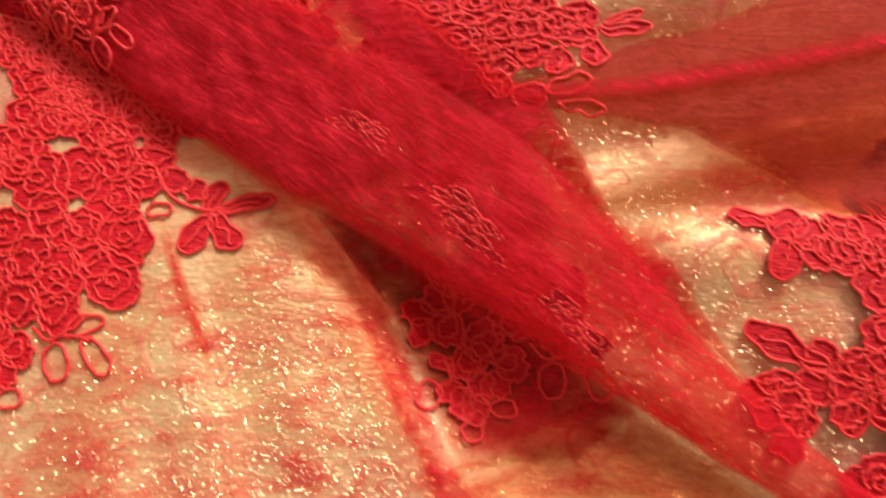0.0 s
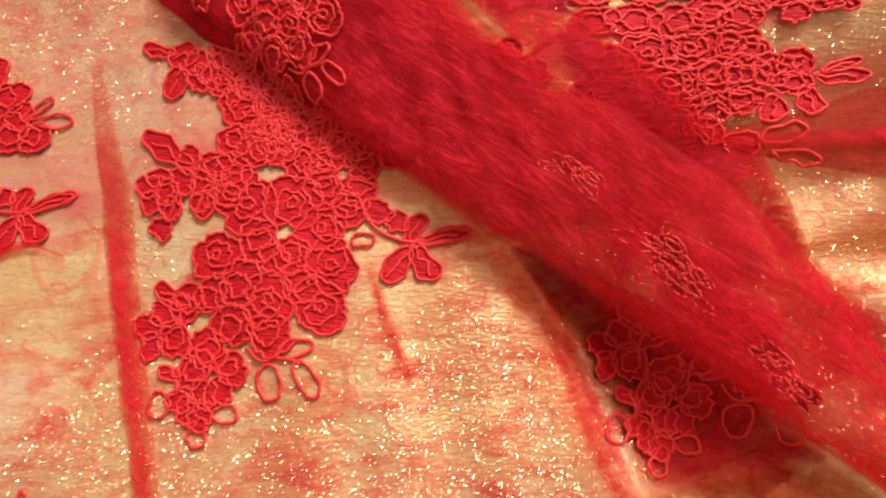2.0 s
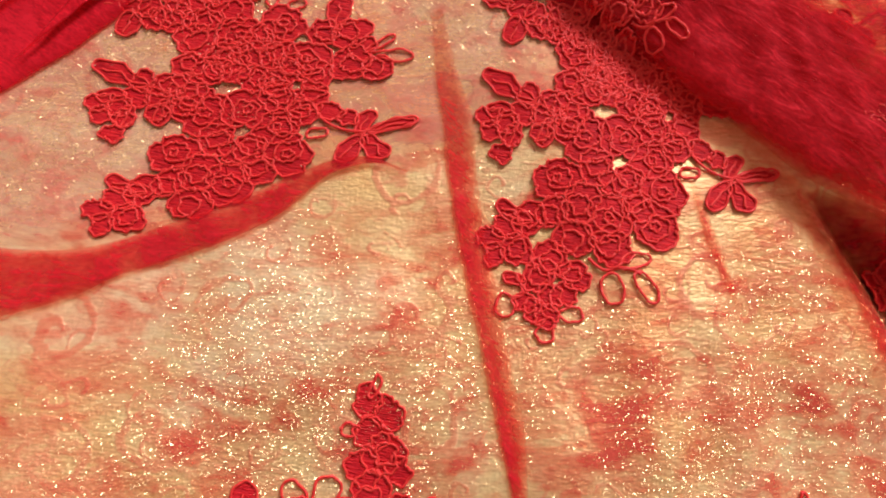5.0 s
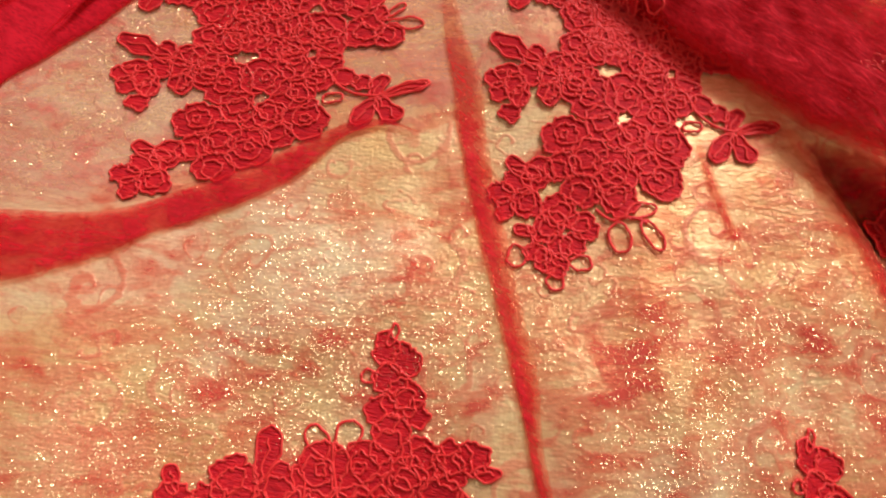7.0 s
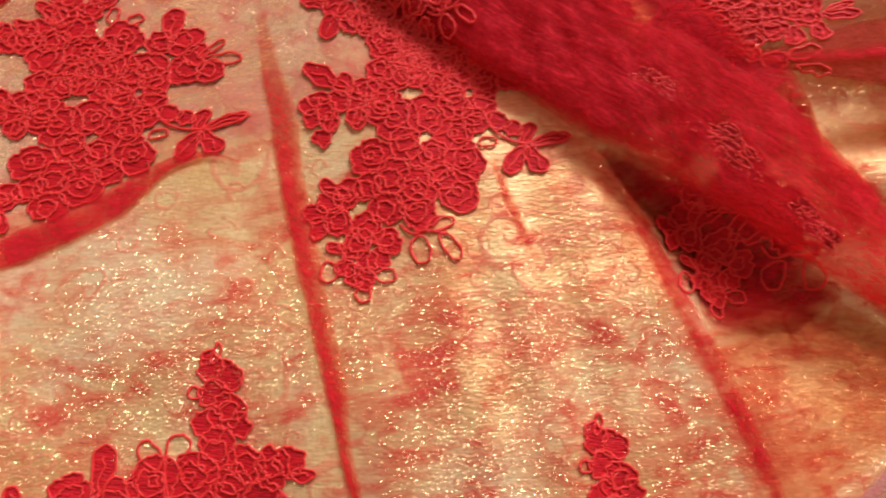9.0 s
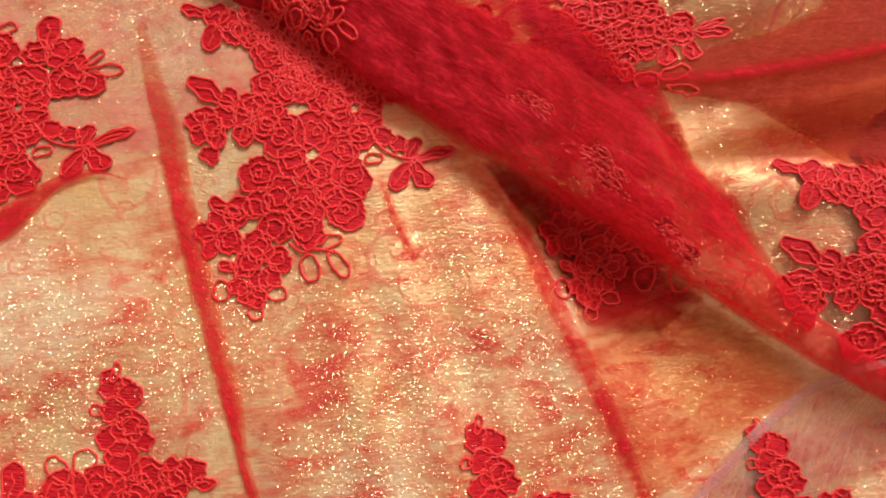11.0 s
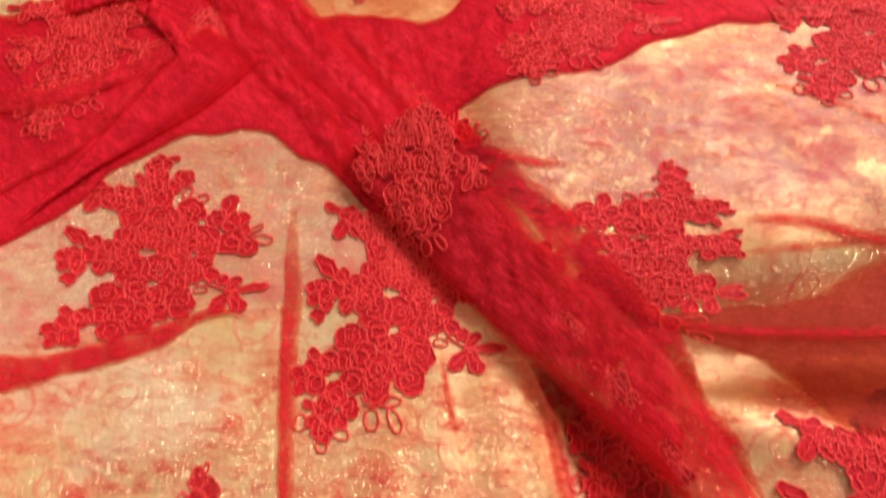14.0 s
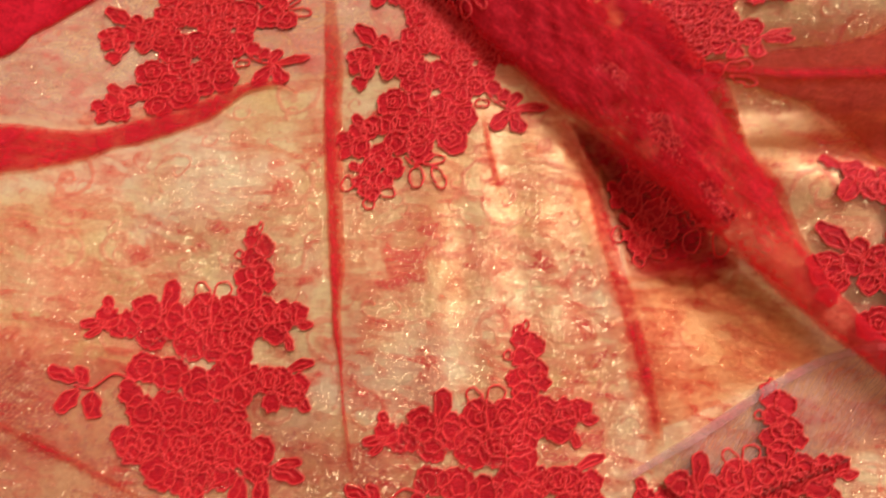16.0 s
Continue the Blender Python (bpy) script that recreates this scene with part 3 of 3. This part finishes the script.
def under(ob):
    ob.parent = table
    ob.matrix_parent_inverse = Matrix.Translation(table.location).inverted()
    return ob


under(box("tabletop", (-0.50, -0.44, -0.125), (0.62, 0.62, -0.088), WOOD))
for x in (-0.46, 0.54):
    for y in (-0.40, 0.54):
        under(box("leg", (x, y, -0.74), (x + 0.05, y + 0.05, -0.125), WOOD))

# ---------------------------------------------------------------- cloths

AREA = (-0.36, 0.50, -0.32, 0.50)
lining = new("gold_lining_cloth", sheet("gold_lining_cloth", lining_z, GOLD, *AREA, 0.003))
tagged(lining, "cream and gold woven brocade cloth lying in soft waves", "cloth")
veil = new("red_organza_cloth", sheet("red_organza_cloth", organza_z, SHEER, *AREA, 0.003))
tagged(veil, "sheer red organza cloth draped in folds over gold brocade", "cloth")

# the gathered part above, its edge and the long rolled fold that runs out of it
gather_left = fold("gathered_layer", GATHER_LOW, GATHER_HIGH, 0.006, DENSE, veil, 2, 120, 44, 0.0009, 2.0, 0.0003, ragged=0.004, fade=(0.06, 0.2), rim=0.4, label="gathered double layer of deep red organza")
gather_right = fold("gathered_layer", RIGHT_LOW, RIGHT_HIGH, 0.006, DENSE, veil, 2, 110, 36, 0.0009, 6.0, 0.0003, ragged=0.004, fade=(0.08, 0.2), rim=0.4, label="gathered double layer of deep red organza")
roll = fold("rolled_fold", ROLL_LEFT, ROLL_RIGHT, 0.009, ROLLED, veil, 2, 160, 30, 0.0014, 11.0, ragged=0.002, bridge=True, fade=(0.08, 0.14), crest=0.16, rim=0.16, tail=0.68, label="thick rolled fold of deep red organza")
fold("roll_skirt", ROLL_RIGHT[:7], SKIRT_EDGE, 0.002, FOLDED, veil, 2, 90, 16, 0.0008, 13.0, 0.002, ragged=0.002, fade=(0.06, 0.5), rim=0.2, ends=0.12, label="loose sheer red organza beside the rolled fold")
# added red strip that paints the soft shadow band along the pocket crease
fold("pocket_shade_band", [(11.4, 7.4), (12.8, 2.6), (14.4, -2.4), (16.5, -8), (17.8, -12)], [(13.9, 5.6), (15.4, 0.2), (16.8, -3.8), (17.8, -7.6), (18.6, -11.4)], 0.001, FOLDED, veil, 1, 60, 14, 0.0004, 17.0, 0.0006, fade=(1.0, 0.12), rim=0.02, ends=0.2, label="added sheer red strip painting the shade beside the deep fold")
# added layer: its orange-red tint stands in for shade on this slope
fold("second_veil", [(15.9, -2.4), (17.0, -6.5), (18.0, -10.6)], [(22.4, -1.8), (25.6, -4.6), (26.8, -6.0)], 0.001, PEEK, veil, 1, 50, 20, 0.0004, 19.0, 0.0004, fade=(0.1, 0.1), rim=0.3, ends=0.15, label="added sheer orange-red layer giving the turned-away cloth its shade")
pocket = fold("pocket_layer", POCKET_LEFT, POCKET_RIGHT, 0.001, FOLDED, veil, 2, 40, 14, 0.001, 15.0, ragged=0.003, fade=(0.5, 0.3), rim=0.1, ends=0.3, label="shaded red organza under the rolled fold")
pleat = fold("pleat", PLEAT_LEFT, PLEAT_RIGHT, 0.0018, ROLLED, veil, 1, 90, 12, 0.0006, 21.0, 0.0006, ragged=0.0018, fade=(0.25, 0.7), rim=0.15, ends=0.3, label="narrow pressed red pleat")
flap = fold("flap", FLAP_LOW, FLAP_HIGH, 0.0022, FOLDED, veil, 2, 90, 14, 0.0008, 25.0, ragged=0.0015, fade=(0.25, 0.15), label="folded-over red organza edge")
hollow = fold("hollow_layer", HOLLOW_LOW, HOLLOW_HIGH, 0.002, TAUT_SHADE, veil, 1, 60, 14, 0.0008, 27.0, ragged=0.002, fade=(0.14, 0.14), ends=0.05, label="taut red organza with the shade of the hollow painted brown")
selvage = fold("selvage_flap", [(17.5, -12.3), (20.8, -10), (23.9, -7.7), (27.3, -5.7), (30, -5.2)], [(20.5, -15.0), (23.5, -13.4), (27, -11.6), (30, -9.8), (32.5, -8.2)], 0.002, RIBBED, veil, 1, 70, 18, 0.0006, 33.0, 0.003, fade=(0.04, 0.3), ends=0.15, label="pale ribbed selvage of the organza")
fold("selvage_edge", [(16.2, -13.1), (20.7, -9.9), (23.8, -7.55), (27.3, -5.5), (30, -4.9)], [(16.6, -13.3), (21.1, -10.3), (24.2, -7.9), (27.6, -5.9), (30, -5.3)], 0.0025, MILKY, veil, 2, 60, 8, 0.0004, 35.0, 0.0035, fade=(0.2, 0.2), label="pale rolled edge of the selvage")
fold("second_veil", [(-30, -7), (-19.5, -7.9), (-13, -8.2), (-7, -9.6), (-1, -10.2), (3, -11.6), (8, -15), (15, -17.5)], [(-30, -26), (-19, -27), (-12, -27.5), (-7, -28), (0, -28), (4, -28), (9, -28.5), (16, -29)], 0.002, BLUSH, veil, 1, 80, 26, 0.00003, 61.0, -0.0007, fade=(0.12, 0.1), rim=0.05, label="second sheer layer of dusky pink organza")
fold("second_veil", [(-11, 30), (-3, 27), (8, 27.4)], [(-11, 42), (0, 42), (13, 42)], 0.002, PEEK, veil, 1, 40, 20, 0.0006, 47.0, 0.0002, rim=0.6, label="added sheer orange-red layer giving the turned-away cloth its shade behind the gathers")
fold("facet", [(-19.5, 12.4), (-17.4, 15.2), (-13.6, 21), (-9.8, 27)], [(-15, 16.6), (-12, 18.6), (-8.6, 21.2), (-5.6, 24.6)], 0.005, DENSE, veil, 2, 60, 20, 0.0008, 51.0, 0.004, fade=(0.04, 0.7), rim=0.25, ends=0.15, crest=0.12, label="flat folded facet of deep red organza")
for row, (pts, wide) in enumerate(RUFFLES):
    c = spline(pts, 40)
    d = np.gradient(c, axis=0)
    side = np.stack([-d[:, 1], d[:, 0]], 1) / np.linalg.norm(d, axis=1)[:, None] * wide / 2
    fold("ruffle", c + side, c - side, 0.008, DENSE, veil, 2, 40, 12, 0.003, 55.0 + row, 0.004, ragged=0.004, fade=(0.2, 0.2), ends=0.2)
# pale pink veil, doubled here only to dim the over-bright east side
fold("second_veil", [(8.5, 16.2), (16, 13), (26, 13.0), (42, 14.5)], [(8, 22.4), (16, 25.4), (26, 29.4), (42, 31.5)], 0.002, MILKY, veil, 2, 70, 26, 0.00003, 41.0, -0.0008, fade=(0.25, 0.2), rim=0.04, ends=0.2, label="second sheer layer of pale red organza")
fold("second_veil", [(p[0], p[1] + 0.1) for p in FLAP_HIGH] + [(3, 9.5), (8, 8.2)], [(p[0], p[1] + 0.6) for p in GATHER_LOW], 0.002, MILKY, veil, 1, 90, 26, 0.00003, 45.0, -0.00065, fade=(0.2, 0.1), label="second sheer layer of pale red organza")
crease([(18.0, 9.4), (20, 8.7), (23.1, 8.4), (27.7, 8.6), (33, 9), (38, 9.4)], 0.75, veil, ROLLED, 0.0015, 71.0, 0.0034)
for pts, w in CREASES:
    crease(pts, w * 1.25, veil, ROLLED if 0.55 < w < 0.95 else FOLDED, 0.0012, w * 10 + pts[0][0])
for pts, w in GATHERS:
    c = spline(pts, 50)
    d = np.gradient(c, axis=0)
    side = np.stack([-d[:, 1], d[:, 0]], 1) / np.linalg.norm(d, axis=1)[:, None] * w / 2
    fold("gather", c + side, c - side, 0.004 + 0.0025 * w, DENSE if w > 1.5 else ROLLED, veil, 1, 50, 14, 0.0016, w * 7 + pts[0][0], 0.003, 0.0035, False, (0.5, 0.5))

# ---------------------------------------------------------------- lace


def petal(cx, cy, ang, length, width, seed, wave=0.10, n=42):
    """A closed, rounded and wavy petal outline, standing outwards from the flower's middle (millimetres)."""
    pts, ca, sa = [], math.cos(ang), math.sin(ang)
    for k in range(n):
        t = 2 * math.pi * k / n
        w = 1 + wave * math.sin(3 * t + seed) + wave * 0.7 * math.sin(5 * t + seed * 2.3)
        x = length * (0.56 - 0.44 * math.cos(t))
        y = 0.5 * width * math.copysign(abs(math.sin(t)) ** 0.85, math.sin(t)) * (0.92 - 0.16 * math.cos(t)) * w
        px, py = cx + ca * x - sa * y, cy + sa * x + ca * y
        d = noise.noise_vector((px * 0.22, py * 0.22, seed))
        pts.append((px + 1.2 * d[0], py + 1.2 * d[1]))
    return pts


class Drape:
    """Lays a flat motif (millimetres) on the cloth, over the given layers of it."""

    def __init__(self, x, y, turn, size, squash=1.0, on=(), sink=0.0):
        self.o, self.c, self.s = (x / 100, y / 100), math.cos(radians(turn)), math.sin(radians(turn))
        self.q, self.k, self.step = squash, size / 1000, 0.0022
        self.n = int(0.22 * size / self.step) + 1
        self.lo = np.array(self.o) - self.n * self.step / 2
        self.z = np.zeros((self.n, self.n))
        for i in range(self.n):
            for j in range(self.n):
                wx, wy = self.lo[0] + i * self.step, self.lo[1] + j * self.step
                z = organza_z(wx, wy)
                for layer in on:
                    hit, place, _, _ = layer.ray_cast((wx, wy, 1.0), (0, 0, -1))
                    if hit:
                        z = max(z, place[2] - sink)
                self.z[i, j] = z

    def __call__(self, pts, up):
        p = np.asarray(pts, float)
        x, y = p[:, 0] * self.q, p[:, 1]
        w = np.stack([self.o[0] + self.k * (self.c * x - self.s * y), self.o[1] + self.k * (self.s * x + self.c * y)], 1)
        g = np.clip((w - self.lo) / self.step, 0, self.n - 1.001)
        i, f = g.astype(int), g - g.astype(int)
        z = self.z
        h = (z[i[:, 0], i[:, 1]] * (1 - f[:, 0]) + z[i[:, 0] + 1, i[:, 1]] * f[:, 0]) * (1 - f[:, 1])
        h += (z[i[:, 0], i[:, 1] + 1] * (1 - f[:, 0]) + z[i[:, 0] + 1, i[:, 1] + 1] * f[:, 0]) * f[:, 1]
        return np.column_stack([w, h + up])


def cord_rings(drape, loops, radius, closed=True, base=0.0):
    verts, faces, first = [], [], 0
    t = 2 * np.pi * np.arange(5) / 5 + 0.3
    for loop in loops:
        n = len(loop)
        x0 = loop[0][0]
        p = drape(loop, base + radius * (0.55 + 0.35 * np.sin(np.arange(n) * 0.9 + x0)))
        d = np.roll(p, -1, 0) - np.roll(p, 1, 0) if closed else np.gradient(p, axis=0)
        d /= np.linalg.norm(d, axis=1)[:, None] + 1e-9
        side = np.stack([d[:, 1], -d[:, 0], 0 * d[:, 0]], 1)
        side /= np.linalg.norm(side, axis=1)[:, None] + 1e-9
        up = np.cross(side, d)
        ring = p[:, None] + radius * (np.cos(t)[None, :, None] * side[:, None] + 0.85 * np.sin(t)[None, :, None] * up[:, None])
        verts += ring.reshape(-1, 3).tolist()
        for i in range(n if closed else n - 1):
            j = (i + 1) % n
            for a in range(5):
                b = (a + 1) % 5
                faces.append((first + i * 5 + a, first + i * 5 + b, first + j * 5 + b, first + j * 5 + a))
        first += n * 5
    return verts, faces


def patch_fill(drape, loops, up):
    verts, faces = [], []
    for m, loop in enumerate(loops):
        p = np.array(loop)
        c = p.mean(0)
        first, n = len(verts), len(p)
        z = up + 0.00004 * m
        verts += drape([c], z + 0.00015).tolist() + drape(c + (p - c) * 0.55, z + 0.0001).tolist() + drape(p, z).tolist()
        for i in range(n):
            j = (i + 1) % n
            faces.append((first, first + 1 + i, first + 1 + j))
            faces.append((first + 1 + i, first + 1 + n + i, first + 1 + n + j, first + 1 + j))
    return verts, faces


def blossom(x, y, r, lobes, tilt, seed, shake=1.0, n=66):
    """A closed cord line that winds round a middle in uneven, rounded lobes (millimetres)."""
    pts = []
    for k in range(n):
        t = 2 * math.pi * k / n
        c = abs(math.cos(0.5 * lobes * (t - tilt))) ** 0.6
        rad = r * (0.84 + 0.26 * c + 0.10 * math.sin(2 * t + seed)) + 0.34 * math.sin(round(r * 2.6) * t + seed)
        a = t + 0.5 / lobes * math.sin(lobes * (t - tilt)) * shake
        px, py = x + rad * math.cos(a), y + rad * math.sin(a)
        d, e = noise.noise_vector((px * 0.24, py * 0.24, seed)), noise.noise_vector((px * 0.6, py * 0.6, seed + 7))
        pts.append((px + shake * (1.1 * d[0] + 0.5 * e[0]), py + shake * (1.1 * d[1] + 0.5 * e[1])))
    return pts


def motif(drape, label, design, keep=None, cord=0.00054, group="lace motifs on the red organza"):
    rnd = random.Random(7)
    blobs, leaves, loops, stems = design
    ox, oy, _ = drape([(0, 0)], 0.0)[0]
    top = tagged(new("lace_motif"), label, "lace", group)
    top.location = (ox, oy, organza_z(ox, oy))
    inv = Matrix.Translation(top.location).inverted()

    def put(name, data, mat, parent, lab=""):
        ob = part(name, mesh(name, *data, mat), parent, lab)
        if parent == top:
            ob.matrix_parent_inverse = inv
        return ob

    def kept(x, y):
        return keep is None or keep(*drape([(x, y)], 0.0)[0][:2])

    for count, (x, y, r) in enumerate(itertools.chain(*blobs)):
        tilt, seed, lobes = rnd.uniform(0, 6.28), rnd.uniform(0, 30), rnd.choice((4, 5, 6)) if r > 5.0 else rnd.choice((3, 4))
        if not kept(x, y):
            continue
        outer = blossom(x, y, r * 1.04, lobes, tilt, seed)
        up = 0.00016 + 0.000025 * (count % 11)
        flower = put("flower", patch_fill(drape, [outer], up), FILL, top)
        put("cord", cord_rings(drape, [outer], cord, True, up + 0.0001), CORD, flower)
        if r > 5.0:
            inner = [blossom(x + 0.12 * r * math.cos(tilt), y + 0.12 * r * math.sin(tilt), r * 0.56, lobes - 1, tilt + 0.8, seed + 3, 1.3, 44)]
            if r > 7.6:
                inner.append(blossom(x, y, r * 0.22, 3, tilt, seed + 5, 0.6, 24))
            put("cord", cord_rings(drape, inner, cord * 0.95, True, up + 0.0002), CORD, flower)
    for x, y, ln, wd, ang in leaves:
        a = radians(ang)
        if not kept(x + 0.6 * ln * math.cos(a), y + 0.6 * ln * math.sin(a)):
            continue
        outline = petal(x - 0.10 * ln * math.cos(a), y - 0.10 * ln * math.sin(a), a, ln * 1.08, wd, ang + x, 0.10)
        vein = [(x + k / 9 * 0.8 * ln * math.cos(a) + 0.10 * wd * math.sin(k * 1.3), y + k / 9 * 0.8 * ln * math.sin(a) + 0.10 * wd * math.cos(k * 1.1)) for k in range(10)]
        leaf = put("leaf", patch_fill(drape, [outline], 0.00026), FILL, top)
        put("cord", cord_rings(drape, [outline], cord, True, 0.0003), CORD, leaf)
        put("cord", cord_rings(drape, [vein], cord * 0.9, False, 0.0004), CORD, leaf)
    for x, y, ln, wd, ang in loops:
        a = radians(ang)
        if kept(x, y):
            outline = petal(x - 0.12 * ln * math.cos(a), y - 0.12 * ln * math.sin(a), a, ln * 1.1, wd, x, 0.07, 44)
            put("cord_loop", cord_rings(drape, [outline], cord * 1.1, True, 0.0002), CORD, top)
    for pts in stems:
        if all(kept(*q) for q in pts):
            put("stem", cord_rings(drape, [[tuple(q) for q in spline(pts, 18)]], cord * 1.25, False, 0.0002), CORD, top)
    return top


bpy.context.view_layer.update()
def above_flap(x, y):
    return y * 100 > np.interp(x * 100, [p[0] for p in FLAP_HIGH], [p[1] for p in FLAP_HIGH]) + 0.2


def under_roll(x, y):
    """Whether a place lies short of the rolled fold's far edge."""
    pts = sorted((p[1], p[0]) for p in ROLL_RIGHT)
    return x * 100 < np.interp(y * 100, [p[0] for p in pts], [p[1] for p in pts]) - 2.4


def beyond_roll(x, y):
    pts = sorted((p[1], p[0]) for p in ROLL_LEFT)
    return x * 100 > np.interp(y * 100, [p[0] for p in pts], [p[1] for p in pts]) + 1.0


def within_roll(x, y):
    pts = sorted((p[1], p[0]) for p in ROLL_LEFT)
    left = np.interp(y * 100, [p[0] for p in pts], [p[1] for p in pts]) + 0.7
    return under_roll(x + 0.008, y) and x * 100 > left


LACE = "corded red lace motif on sheer organza"
motif(Drape(4.3, 6.3, 0, 0.98), LACE + " by the rolled fold", BRANCHED, keep=under_roll)
motif(Drape(-10.8, 8.2, 6.5, 0.90, 1.22), LACE + " beside the narrow pleat", BRANCHED, keep=above_flap)
motif(Drape(-7.9, -10.7, -4, 1.20), LACE + " with raised cord outlines", UPRIGHT)
motif(Drape(8.7, -15.2, 2, 1.16), LACE + " over pale gold cloth", UPRIGHT)
motif(Drape(17.9, 12.2, 1, 0.66, 1.5, on=[hollow]), LACE + " beyond the rolled fold", UPRIGHT, keep=beyond_roll)
motif(Drape(30.6, -4.8, 0, 1.05), LACE + " beside the rolled fold", BRANCHED, keep=beyond_roll)
motif(Drape(22.6, -17.0, 6, 1.1, on=[selvage]), LACE + " in shade", UPRIGHT)
motif(Drape(20.4, 3.8, -8, 1.0, on=[pocket]), "shaded dark red corded lace motif under the rolled fold", BRANCHED, keep=under_roll)
motif(Drape(31.5, 26.6, 2, 0.76, 1.3, on=[gather_right]), LACE + " at the gathered edge", BRANCHED)
motif(Drape(14.3, 26.9, 5, 0.70, 1.32, on=[gather_right]), LACE + " on the gathered layer", BRANCHED)
motif(Drape(2.9, 33.9, 0, 0.75, 1.3, on=[gather_right, gather_left]), LACE + " behind the gathered layer", BRANCHED)
motif(Drape(-18.2, 23.2, 20, 0.75, 1.2, on=[gather_left]), LACE + " within the gathered layer", BRANCHED)
motif(Drape(5.6, 15.2, 16, 0.78, 0.86, on=[gather_left, roll]), LACE + " along the fold", BRANCHED)
motif(Drape(20.2, 3.4, 42, 0.92, 0.34, on=[roll], sink=0.0010), LACE + " inside the rolled fold", BRANCHED, keep=within_roll)
motif(Drape(-8.4, 27.6, -42, 0.62, 0.62, on=[gather_left]), LACE + " caught in the gathers", BRANCHED)
motif(Drape(38.6, 15.2, 0, 0.75, 1.3), LACE + " over pale gold cloth", UPRIGHT)

# ---------------------------------------------------------------- glitter


# tiny metallic flecks, thickest where the cloth lies smooth
rnd = random.Random(5)
verts, faces = [], []
while len(faces) < 170000:
    x, y = rnd.uniform(-0.26, 0.38), rnd.uniform(-0.20, 0.36)
    if wob(x, y, 13, 4.4) + 0.35 * wob(x, y, 45, 2.2) < rnd.uniform(-0.45, 0.45):
        continue
    a = rnd.gauss(0.5, 1.0)
    long, wide = rnd.uniform(0.00016, 0.00046), rnd.uniform(0.00006, 0.00010)
    u = Vector((math.cos(a), math.sin(a), rnd.gauss(-0.22 * math.cos(a) - 0.42 * math.sin(a), 0.25))).normalized() * long
    v = Vector((-math.sin(a), math.cos(a), rnd.gauss(0.22 * math.sin(a) - 0.42 * math.cos(a), 0.25))).normalized() * wide
    c = Vector((x, y, organza_z(x, y) + 0.0002))
    k = len(verts)
    verts += [tuple(c - u - v), tuple(c + u - v), tuple(c + u + v), tuple(c - u + v)]
    faces.append((k, k + 1, k + 2, k + 3))
flecks = new("glitter_flecks", mesh("glitter_flecks", verts, faces, FLAKE, False))
tagged(flecks, "tiny gold metallic glitter flecks scattered over the cloth", "glitter", kind="stuff")
